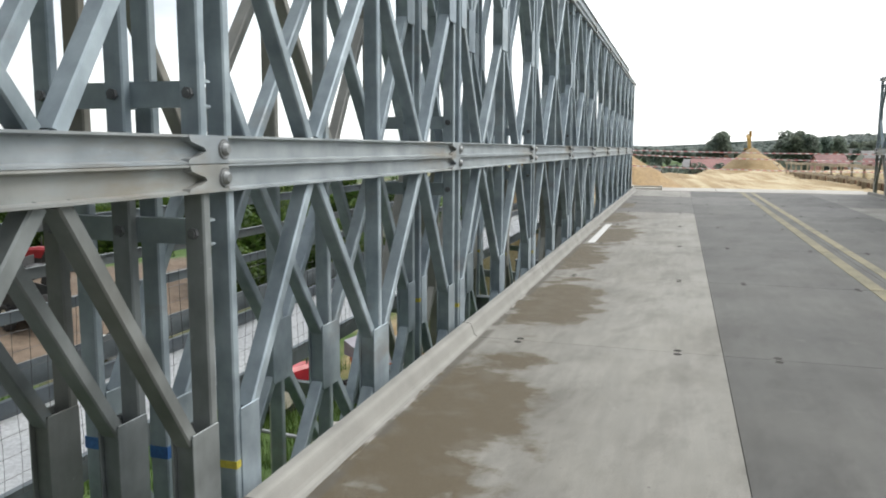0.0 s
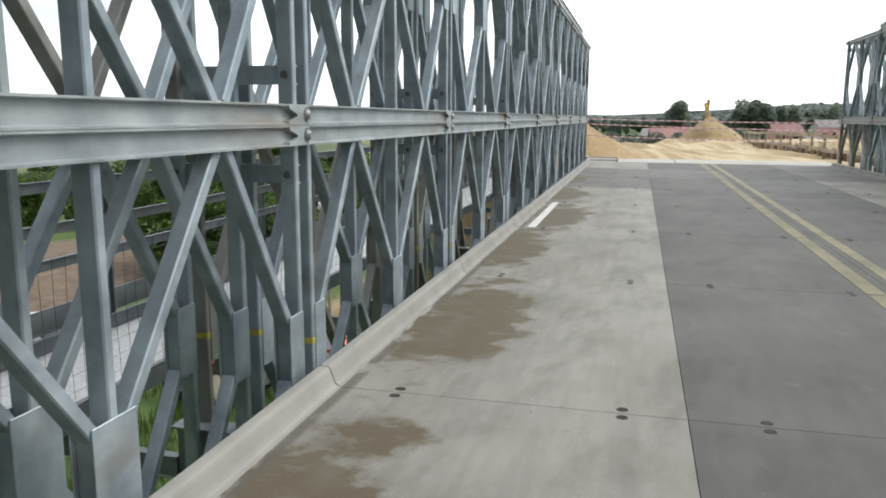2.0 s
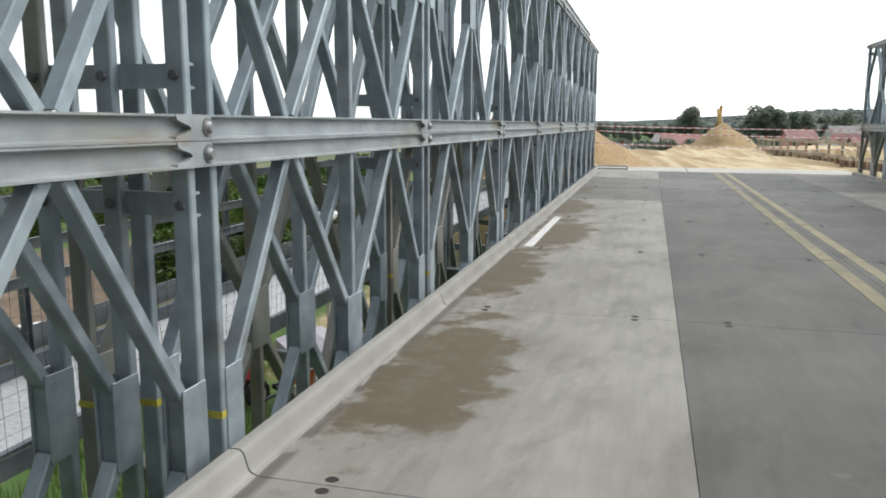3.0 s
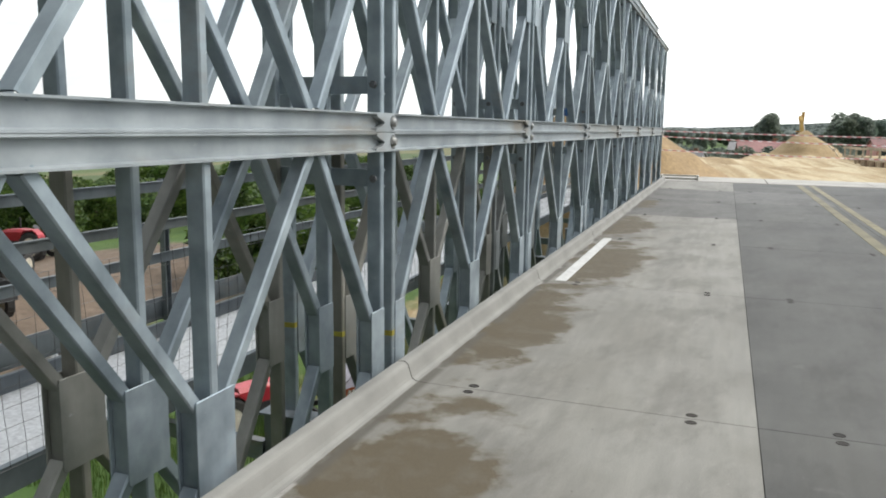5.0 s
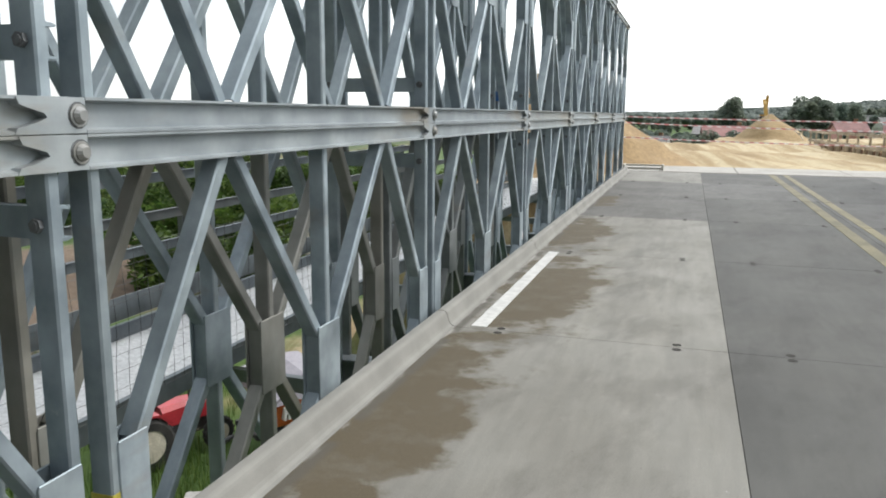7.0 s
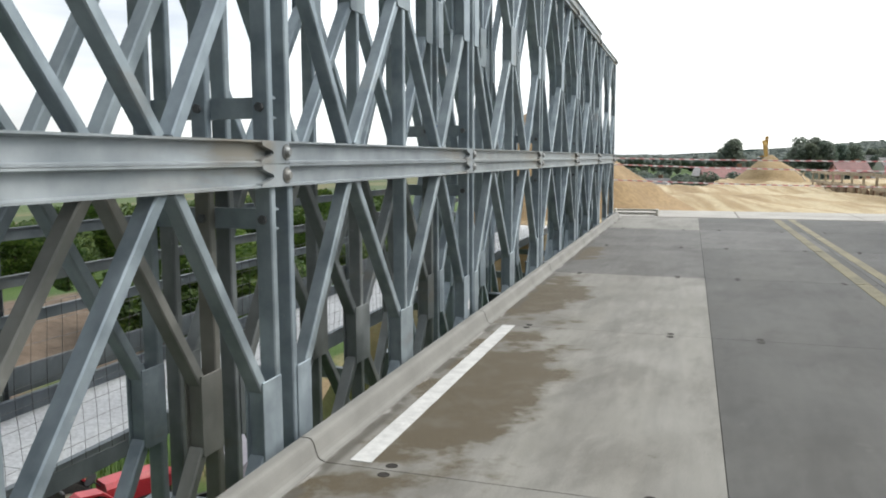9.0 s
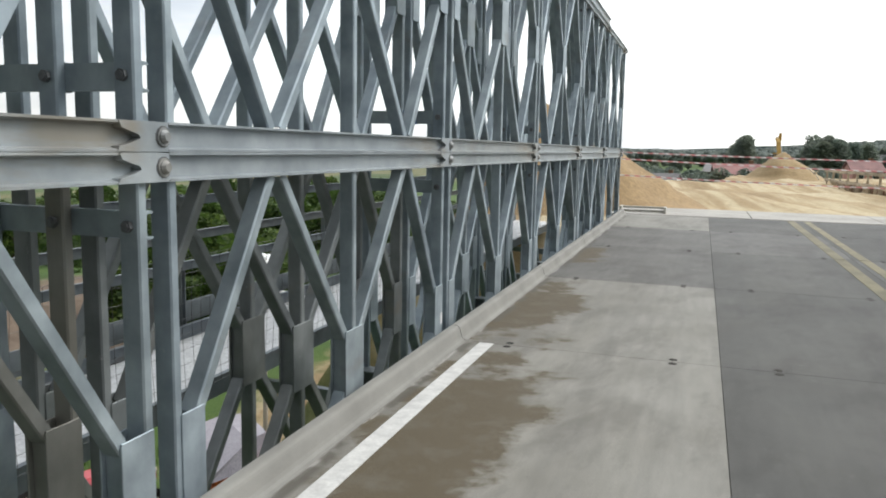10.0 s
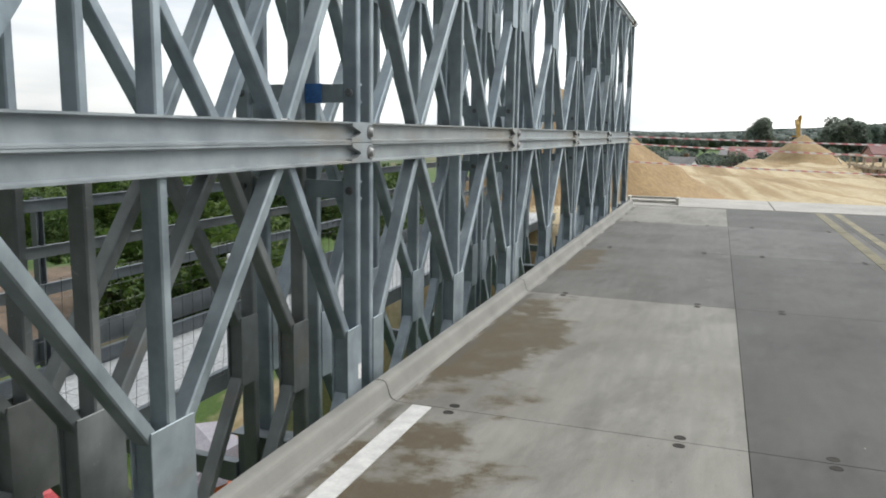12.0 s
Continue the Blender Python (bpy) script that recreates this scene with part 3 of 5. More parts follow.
def wire_mesh(x, z0, z1, r=0.0016, step=0.1):
    """Wire netting that sags and bulges a little between its ties."""
    bm = bmesh.new()

    def at(y, z):
        v = Vector((y * 0.9, z * 1.7, 0.0))
        return (x + 0.03 * noise.noise(v), y + 0.018 * noise.noise(v * 1.6 + Vector((3, 0, 0))), z + 0.016 * noise.noise(v * 1.4 + Vector((0, 5, 0))))
    for i in range(int((z1 - z0) / step) + 1):
        bent_wire(bm, [at(y0 + 0.2 * k, z0 + step * i) for k in range(int((y1 - y0) / 0.2) + 1)], r)
    for i in range(int((y1 - y0) / step) + 1):
        bent_wire(bm, [at(y0 + step * i, z0 + (z1 - z0) * k / 7) for k in range(8)], r)
    return bm


fence = tagged(new("mesh_fence"), "welded wire mesh screen between truss and footwalk", "mesh fence")
part("mesh", wire_mesh(-1.41, -0.25, 0.65), WIRE, fence)

# ---- ground ----
BASE = -6.2


def clamp01(v):
    return max(0.0, min(1.0, v))


def smooth(v):
    v = clamp01(v)
    return v * v * (3 - 2 * v)


def ground_z(x, y):
    top = -0.30 - max(0.0, y - 34) * 0.012 + 0.08 * smooth((x - 6.5) / 2.5) * smooth((y - 27) / 3)
    top = max(top, BASE - 2)
    edge_r = 9.7 + 12 * smooth((y - 58) / 12)
    left = smooth((x + 8.8) / 5.3)
    right = clamp01((edge_r + 2.2 - x) / 1.6)
    front = smooth((y - 20.5) / 4.2)
    back_ = smooth((72 + 40 * smooth((x - 1) / 5) - y) / 12)
    f = min(left, right, front, back_)
    n = noise.noise(Vector((x * 0.13, y * 0.13, 0.3))) * 0.25 + noise.noise(Vector((x * 0.7, y * 0.7, 1.7))) * 0.06
    far = math.hypot(x, y)
    n *= 1 + min(far, 600) * 0.004
    bank = 0.9 * smooth(1 - abs(x + 30 - 0.1 * y) / 7.0) * smooth((y - 5) / 15) * smooth((46 - y) / 8)
    wave = 0.10 * math.sin(x * 1.9 + y * 0.55) * clamp01((y - 26) / 4) if f > 0.9 and y < 120 else 0.0
    dip = 0.85 * smooth(1.35 - math.hypot((x + 10.0) / 7.0, (y - 18.5) / 7.0)) * (1 - f)
    return BASE - dip + (top - BASE) * f + n * (0.35 if f > 0.95 and y < 30 else 1.0) + bank * (1 - f) + wave


def steps(*spans):
    out = []
    for a, b, s in spans:
        v = a
        while v < b - 1e-6:
            out.append(v)
            v += s
    out.append(spans[-1][1])
    return out


gx = steps((-3000, -600, 600), (-600, -120, 80), (-120, -48, 8), (-48, -16, 1.6), (-16, 13, 0.6), (13, 40, 3), (40, 200, 20), (200, 800, 150), (800, 3200, 600))
gy = steps((-1500, -200, 325), (-200, -40, 40), (-40, 0, 5), (0, 17, 1.7), (17, 50, 0.6), (50, 100, 1.4), (100, 260, 10), (260, 900, 80), (900, 4100, 800))
verts = [(x, y, ground_z(x, y)) for y in gy for x in gx]
w = len(gx)
faces = [(j * w + i, j * w + i + 1, (j + 1) * w + i + 1, (j + 1) * w + i) for j in range(len(gy) - 1) for i in range(w - 1)]
me = bpy.data.meshes.new("ground")
me.from_pydata(verts, [], faces)
me.polygons.foreach_set("use_smooth", [True] * len(faces))


def ground_mat():
    m, n, l, b = nodes_of("ground_cover")
    geo = n.new("ShaderNodeNewGeometry")
    sep = n.new("ShaderNodeSeparateXYZ")
    l.new(geo.outputs["Position"], sep.inputs[0])
    X, Y, Z = sep.outputs
    wob = maths(n, l, "MULTIPLY", maths(n, l, "SUBTRACT", noise_node(n, l, 0.22, 6, coords="World").outputs["Fac"], 0.5), 14.0)
    wob2 = maths(n, l, "MULTIPLY", maths(n, l, "SUBTRACT", noise_node(n, l, 0.9, 6, coords="World").outputs["Fac"], 0.5), 2.2)

    def band(src, lo, hi, soft):
        a = maths(n, l, "DIVIDE", maths(n, l, "SUBTRACT", src, lo), soft, True)
        c = maths(n, l, "DIVIDE", maths(n, l, "SUBTRACT", hi, src), soft, True)
        return maths(n, l, "MINIMUM", a, c)
    xs, ys = maths(n, l, "ADD", X, wob), maths(n, l, "ADD", Y, wob)
    blades = noise_node(n, l, 14.0, 6, rough=0.7, coords="World")
    clump = noise_node(n, l, 0.5, 5, coords="World")
    grass = mixed(n, l, ramp(n, l, blades.outputs["Fac"], [(0.3, (0.018, 0.048, 0.007)), (0.7, (0.075, 0.145, 0.020))]), ramp(n, l, clump.outputs["Fac"], [(0.35, (0.035, 0.075, 0.012)), (0.7, (0.10, 0.14, 0.035))]), 0.45)
    far_field = ramp(n, l, noise_node(n, l, 0.05, 4, stretch=(1, 0.3, 1), coords="World").outputs["Fac"], [(0.40, (0.05, 0.08, 0.022)), (0.5, (0.13, 0.12, 0.055)), (0.62, (0.06, 0.095, 0.026))])
    grass = mixed(n, l, grass, far_field, band(maths(n, l, "MULTIPLY", X, -1.0), 48.0, 4000.0, 10.0))
    soil = ramp(n, l, noise_node(n, l, 1.6, 7, rough=0.68, coords="World").outputs["Fac"], [(0.3, (0.075, 0.053, 0.036)), (0.7, (0.170, 0.125, 0.088))])
    soil_mask = maths(n, l, "MULTIPLY", band(xs, -36.0, -17.0, 2.5), band(ys, -30.0, 37.0, 2.5))
    col = mixed(n, l, grass, soil, soil_mask)
    # driven sand: pale tracks pressed into damp golden sand
    tracks = noise_node(n, l, 0.55, 6, stretch=(2.0, 0.10, 1.0), rough=0.6, coords="World", turn=-8)
    sand = ramp(n, l, tracks.outputs["Fac"], [(0.30, (0.24, 0.165, 0.08)), (0.47, (0.32, 0.235, 0.125)), (0.56, (0.44, 0.36, 0.225)), (0.75, (0.50, 0.43, 0.29))])
    sand = mixed(n, l, sand, ramp(n, l, noise_node(n, l, 6.0, 6, coords="World").outputs["Fac"], [(0.3, (0.8,) * 3), (0.7, (1.12,) * 3)]), 1.0, "MULTIPLY")
    x2, y2 = maths(n, l, "ADD", X, wob2), maths(n, l, "ADD", Y, wob2)
    sand_mask = maths(n, l, "MULTIPLY", band(x2, -11.0, 24.0, 1.0), band(y2, 21.5, 118.0, 2.0))
    col = mixed(n, l, col, sand, sand_mask)
    l.new(col, b.inputs["Base Color"])
    b.inputs["Roughness"].default_value = 0.95
    bumped(n, l, b, blades.outputs["Fac"], 0.6, 0.05)
    return m


me.materials.append(ground_mat())
tagged(new("ground", me), "grass, bare soil and driven sand round the bridge", "ground", kind="structure")

SAND = rough_mat("heap_sand", (0.222, 0.148, 0.070), (0.318, 0.222, 0.115), 0.7, 9, 0.95, bump=0.5, dist=0.03, vary=0.02)
SAND_DRY = rough_mat("dry_sand", (0.281, 0.200, 0.104), (0.370, 0.274, 0.152), 0.6, 8, 0.95, bump=0.5, dist=0.03, vary=0.02)
CONCRETE = rough_mat("concrete", (0.296, 0.285, 0.259), (0.407, 0.392, 0.363), 1.2, 40, 0.9, vary=0.05)
TIMBER = rough_mat("weathered_timber", (0.34, 0.28, 0.21), (0.50, 0.44, 0.34), 3, 40, 0.85, vary=0.2)
BOARD = rough_mat("brown_boards", (0.14, 0.08, 0.05), (0.24, 0.14, 0.085), 3, 40, 0.85, vary=0.2)
PALE_METAL = rough_mat("pale_painted_metal", (0.385, 0.370, 0.326), (0.488, 0.466, 0.414), 3, 40, 0.6, vary=0.05)


def sand_pile(x, y, r, h, seed, material, label):
    bm = bmesh.new()
    ns, nr = 64, 22
    rings = []
    for j in range(nr + 1):
        f = j / nr
        ring = []
        for i in range(ns):
            a = 2 * math.pi * i / ns
            rr = r * f * (1 + 0.13 * noise.noise(Vector((math.cos(a) * 1.3, math.sin(a) * 1.3, seed))))
            px, py = x + rr * math.cos(a), y + rr * math.sin(a)
            prof = (1 - f) if f > 0.06 else 0.94 + 0.03 * (1 - (f / 0.06) ** 2)
            prof = prof ** 1.12 if f > 0.75 else prof
            bump_ = (noise.noise(Vector((px * 0.8, py * 0.8, seed + 4))) * 0.10 + noise.noise(Vector((px * 2.5, py * 2.5, seed))) * 0.035) * min(1, f * 4)
            ring.append(bm.verts.new((px, py, ground_z(px, py) * (1 if f > 0.5 else 1) - 0.12 + h * prof + bump_)))
            if j == 0:
                break
        rings.append(ring)
    for i in range(ns):
        bm.faces.new((rings[0][0], rings[1][i], rings[1][(i + 1) % ns]))
    for a, b in zip(rings[1:], rings[2:]):
        for i in range(ns):
            k = (i + 1) % ns
            bm.faces.new((a[i], b[i], b[k], a[k]))
    for f in bm.faces:
        f.smooth = True
    return tagged(part("sand_mound", bm, material), label, "sand mound")


sand_pile(-3.5, 32.0, 5.9, 3.6, 1.0, SAND, "tall heap of damp golden sand beside the abutment")
sand_pile(8.4, 80.0, 3.75, 2.55, 6.0, SAND_DRY, "pointed heap of dry golden sand on the approach")

# abutment
bm = bmesh.new()
for a, b in ((0.0, 2.95), (2.96, 5.5), (5.51, RIGHT_X + 0.4)):
    box(bm, a - 0.2, b - 0.2, LAST * L + 0.02, LAST * L + 2.3, -1.6, 0.012, 0.012)
tagged(part("abutment", bm, CONCRETE), "pale cast concrete strip at the end of the deck", "abutment", kind="structure")

# low frame lying at the end of the kerb
fr = tagged(new("steel_frame"), "low pale-painted metal frame lying at the deck end", "metal frame")
yf = LAST * L + 0.55
for z in (0.10, 0.02):
    bm = bmesh.new()
    box(bm, 0.0, 0.93, yf, yf + 0.06, z, z + 0.045, 0.006)
    part("rail", bm, PALE_METAL, fr)
for x in (-0.03, 0.93):
    bm = bmesh.new()
    box(bm, x, x + 0.055, yf - 0.28, yf + 0.06, 0.012, 0.155, 0.006)
    part("end_bar", bm, PALE_METAL, fr)


# red and white barrier tape across the approach
def tape_mat():
    m, n, l, b = nodes_of("barrier_tape")
    geo = n.new("ShaderNodeNewGeometry")
    sep = n.new("ShaderNodeSeparateXYZ")
    l.new(geo.outputs["Position"], sep.inputs[0])
    s = maths(n, l, "FRACT", maths(n, l, "ADD", maths(n, l, "MULTIPLY", sep.outputs["X"], 4.2), maths(n, l, "MULTIPLY", sep.outputs["Z"], 5.0)))
    k = maths(n, l, "GREATER_THAN", s, 0.5)
    l.new(mixed(n, l, (0.84, 0.81, 0.81), (0.72, 0.40, 0.41), k), b.inputs["Base Color"])
    b.inputs["Roughness"].default_value = 0.45
    thin = n.new("ShaderNodeBsdfTranslucent")
    l.new(mixed(n, l, (0.84, 0.81, 0.81), (0.72, 0.40, 0.41), k), thin.inputs["Color"])
    film = n.new("ShaderNodeMixShader")
    l.new(b.outputs["BSDF"], film.inputs[1])
    l.new(thin.outputs["BSDF"], film.inputs[2])
    l.new(film.outputs["Shader"], n["Material Output"].inputs["Surface"])
    return m


TAPE = tape_mat()
for za, zb, sag, seed in ((1.36, 1.24, 0.03, 1), (1.20, 1.0, 0.05, 2), (0.80, 0.66, 0.06, 3)):
    bm = bmesh.new()
    prev = None
    x0, x1, yt = -0.30, 9.6, 26.4
    for i in range(81):
        f = i / 80
        x = x0 + (x1 - x0) * f
        z = za + (zb - za) * f - sag * 4 * f * (1 - f)
        a = 1.2 * noise.noise(Vector((x * 0.9, seed * 3.1, 0)))
        dy, dz = 0.015 * math.sin(a), 0.015 * math.cos(a)
        yy = yt + 0.25 * f
        cur = [bm.verts.new((x, yy - dy, z - dz)), bm.verts.new((x, yy + dy, z + dz)), bm.verts.new((x, yy + dy + 0.002, z + dz)), bm.verts.new((x, yy - dy + 0.002, z - dz))]
        if prev:
            for p, q in ((0, 1), (1, 2), (2, 3), (3, 0)):
                bm.faces.new((prev[p], cur[p], cur[q], prev[q]))
        prev = cur
    tagged(part("barrier_tape", bm, TAPE), "red and white barrier tape stretched across the approach", "barrier tape", "barrier tapes")
for x, lab in ((-0.34, "timber"), (9.62, "timber")):
    bm = bmesh.new()
    box(bm, x - 0.04, x + 0.04, 26.35, 26.43 + (0.25 if x > 5 else 0), -0.6, 1.45, 0.006)
    tagged(part("tape_post", bm, TIMBER), "weathered timber post holding the barrier tapes", "post", "tape posts")

# timber guard rail along the edge of the fill
rail = tagged(new("timber_railing"), "rough timber guard rail on short posts along the fill edge", "railing")
def rail_z(y):
    return 0.80 - (y - 28) * 0.011
y = 27.6
idx = 0
while y < 64:
    bm = bmesh.new()
    jx = 0.03 * math.sin(y * 7)
    box(bm, 9.24 + jx, 9.34 + jx, y, y + 0.09, rail_z(y) - 1.25, rail_z(y) + 0.03, 0.006)
    part("post", bm, TIMBER, rail)
    if y + 2.6 < 64:
        for dz, th in ((-0.05, 0.15), (-0.62, 0.13)):
            bm = bmesh.new()
            z0_, z1_ = rail_z(y) + dz + 0.03 * math.sin(idx * 2.3), rail_z(y + 2.6) + dz + 0.03 * math.cos(idx * 1.7)
            prism(bm, [(y - 0.05, z0_ - th / 2), (y + 2.75, z1_ - th / 2), (y + 2.75, z1_ + th / 2), (y - 0.05, z0_ + th / 2)], 9.16, 9.20, "x")
            part("plank", bm, TIMBER, rail)
        for q in (0.0, 1.3):
            bm = bmesh.new()
            box(bm, 9.40, 9.52, y + q + 0.4, y + q + 0.52, rail_z(y) - 1.3, rail_z(y) - 0.55, 0.006)
            part("short_post", bm, TIMBER, rail)
    y += 2.6
    idx += 1
for a, b, za, zb in ((64, 66.4, 0.3, 0.05), (63.5, 66.0, -0.25, 0.2), (66, 69, 0.1, 0.35)):
    bm = bmesh.new()
    prism(bm, [(a, za - 0.05), (b, zb - 0.05), (b, zb + 0.05), (a, za + 0.05)], 9.1, 9.14, "x")
    part("loose_plank", bm, TIMBER, rail)
boards = tagged(new("retaining_boards"), "brown retaining boards holding the edge of the sand fill", "retaining wall", kind="structure")
y = 27.4
while y < 60:
    bm = bmesh.new()
    box(bm, 9.54, 9.60, y, y + 0.96, -1.6, rail_z(y) - 0.72 + 0.08 * math.sin(y * 3), 0.008)
    part("board", bm, BOARD, boards)
    y += 1.0

# ---- vegetation ----


def leaf_mat(name, c1, c2, c3):
    m, n, l, b = nodes_of(name)
    geo = n.new("ShaderNodeNewGeometry")
    col = ramp(n, l, geo.outputs["Random Per Island"], [(0, c1), (0.6, c2), (1, c3)])
    clump = noise_node(n, l, 0.8, 3)
    col = mixed(n, l, col, ramp(n, l, clump.outputs["Fac"], [(0.35, (0.65,) * 3), (0.65, (1.15,) * 3)]), 1.0, "MULTIPLY")
    info = n.new("ShaderNodeObjectInfo")
    col = mixed(n, l, col, ramp(n, l, info.outputs["Random"], [(0, (0.75, 0.82, 0.8)), (1, (1.2, 1.12, 1.0))]), 1.0, "MULTIPLY")
    l.new(col, b.inputs["Base Color"])
    b.inputs["Roughness"].default_value = 0.7
    thin = n.new("ShaderNodeBsdfTranslucent")
    l.new(col, thin.inputs["Color"])
    both_ = n.new("ShaderNodeMixShader")
    both_.inputs["Fac"].default_value = 0.42
    l.new(b.outputs["BSDF"], both_.inputs[1])
    l.new(thin.outputs["BSDF"], both_.inputs[2])
    l.new(both_.outputs["Shader"], n["Material Output"].inputs["Surface"])
    return m


LEAF = leaf_mat("broad_leaves", (0.032, 0.068, 0.014), (0.075, 0.135, 0.028), (0.14, 0.20, 0.05))
# distant trees: aerial haze is put into the leaf colour, paler and greyer
LEAF_HAZED = leaf_mat("hazed_leaves", (0.160, 0.200, 0.180), (0.190, 0.235, 0.202), (0.215, 0.258, 0.215))
BARK = rough_mat("bark", (0.06, 0.045, 0.03), (0.13, 0.10, 0.075), 5, 40, 0.95)


def leaves_into(vs, fs, centre, rad, count, size, rng, flat=0.75):
    for _ in range(count):
        while True:
            p = Vector((rng.uniform(-1, 1), rng.uniform(-1, 1), rng.uniform(-1, 1)))
            if 0.25 < p.length < 1:
                break
        p = p * (p.length ** -0.35)
        c = Vector(centre) + Vector((p.x * rad, p.y * rad, p.z * rad * flat))
        u = Vector((rng.gauss(0, 1), rng.gauss(0, 1), rng.gauss(0, 0.6))).normalized()
        v = u.orthogonal().normalized()
        s = size * rng.uniform(0.6, 1.4)
        k = len(vs)
        vs += [c - u * s, c + v * s * 0.5 + u * 0.1 * s, c + u * s, c - v * s * 0.5]
        fs.append((k, k + 1, k + 2, k + 3))


def tree_parts(seed, height, spread, clumps, per, size, trunk_share=0.35):
    rng = random.Random(seed)
    bm = bmesh.new()
    th = height * trunk_share
    base_r = height * 0.022
    rod(bm, (0, 0, -0.3), (0.1, 0, th), base_r, 8, base_r * 0.75)
    rod(bm, (0.1, 0, th), (0.0, 0.1, height * 0.85), base_r * 0.75, 7, base_r * 0.2)
    vs, fs = [], []
    for i in range(clumps):
        f = (i + 0.5) / clumps
        a = i * 2.4 + rng.uniform(-0.4, 0.4)
        zc = height * (trunk_share * 0.8 + (1 - trunk_share * 0.8) * f * 0.95)
        width = spread * math.sin(math.pi * (0.18 + 0.78 * f)) * rng.uniform(0.5, 0.95)
        c = (math.cos(a) * width * 0.62, math.sin(a) * width * 0.62, zc)
        rod(bm, (0.05, 0, min(zc * 0.75, height * 0.7)), c, base_r * 0.32, 5, base_r * 0.08)
        leaves_into(vs, fs, c, spread * rng.uniform(0.34, 0.52), per, size, rng)
    me = bpy.data.meshes.new("crown")
    me.from_pydata([tuple(v) for v in vs], [], fs)
    return bm, me


def tree(seed, height, spread, clumps, per, size, leaf, label, name="tree", cat="tree", trunk_share=0.35):
    bm, me = tree_parts(seed, height, spread, clumps, per, size, trunk_share)
    root = new(name)
    part("trunk", bm, BARK, root)
    me.materials.append(leaf)
    new("crown", me).parent = root
    return tagged(root, label, cat, cat + "s")


def plant(root, spots, seed, smin, smax, sizes=None):
    rng = random.Random(seed)
    for i, (x, y) in enumerate(spots):
        s = sizes[i] if sizes else rng.uniform(smin, smax)
        m = pose(x, y, ground_z(x, y) - 0.1, 0, 0, rng.uniform(0, 360))
        if i == 0:
            ob = root
            ob.matrix_basis = m
        else:
            ob = copy_thing(root, m)
        ob.scale = (s, s, s * rng.uniform(0.85, 1.1))


bushes = [tree(11 + i, 3.0, 1.7, 12, 130, 0.16, LEAF, "leafy green bush at the edge of the grass", "bush", "bush", 0.15) for i in range(2)]
rng = random.Random(5)
spots = ([], [])
for i in range(70):
    t = rng.uniform(0, 1)
    x = -19 - 20 * rng.uniform(0, 1) ** 1.3 - 10 * t
    y = 38 + 45 * t + rng.uniform(-2, 8)
    spots[i % 2].append((x, y))
for i in range(24):
    spots[i % 2].append((-38 - rng.uniform(0, 14), rng.uniform(2, 40)))
for i in range(60):
    t = rng.uniform(0, 1)
    spots[i % 2].append((-36 - 26 * rng.uniform(0, 1), 24 + 52 * t))
for i in range(16):
    spots[i % 2].append((-15 - rng.uniform(0, 6), 44 + rng.uniform(0, 40)))
for i in range(26):
    spots[i % 2].append((-13.5 - rng.uniform(0, 8), 31 + rng.uniform(0, 10)))
for b_, s_ in zip(bushes, spots):
    plant(b_, s_, 3, 0.7, 1.35)

VP = (1.62, 0.0)


def far_spot(offset, dist):
    """A place dist metres up the bridge's line and offset / 1378 of that to its right."""
    return (VP[0] + offset / 1378 * dist, dist)


wood = [tree(31 + i, 13.0, 4.6, 22, 150, 0.42, LEAF_HAZED, "broad green tree beyond the town edge, paled by painted haze", "tree", "tree", 0.22) for i in range(3)]
spots = ([], [], [])
rng = random.Random(9)
k = 0
grown = ([], [], [])
for o0, o1, d0, d1, num, size_ in ((48, 68, 250, 270, 8, 0.92), (160, 204, 250, 275, 18, 0.95), (215, 330, 300, 360, 24, 0.78), (352, 384, 165, 180, 6, 0.85), (-60, 150, 330, 460, 22, 0.5), (-300, -20, 300, 460, 24, 0.5), (300, 520, 380, 480, 14, 0.6)):
    for i in range(num):
        spots[k % 3].append(far_spot(rng.uniform(o0, o1), rng.uniform(d0, d1)))
        grown[k % 3].append(size_ * rng.uniform(0.8, 1.12))
        k += 1
for w_, s_, g_ in zip(wood, spots, grown):
    plant(w_, s_, 8, 1.0, 1.0, g_)
hedge = [tree(51 + i, 5.0, 3.0, 14, 130, 0.3, LEAF_HAZED, "green garden tree among the houses, paled by painted haze", "garden_tree", "tree", 0.15) for i in range(2)]
spots = ([], [])
for i in range(60):
    spots[i % 2].append(far_spot(rng.uniform(-120, 190), rng.uniform(125, 230)))
for i in range(26):
    spots[i % 2].append(far_spot(rng.uniform(190, 470), rng.uniform(170, 300)))
for i in range(14):
    spots[i % 2].append(far_spot(rng.uniform(24, 100), rng.uniform(117, 121)))
for i in range(44):
    spots[i % 2].append(far_spot(rng.uniform(-130, 120), rng.uniform(118, 165)))
for w_, s_ in zip(hedge, spots):
    plant(w_, s_, 4, 0.5, 0.95)

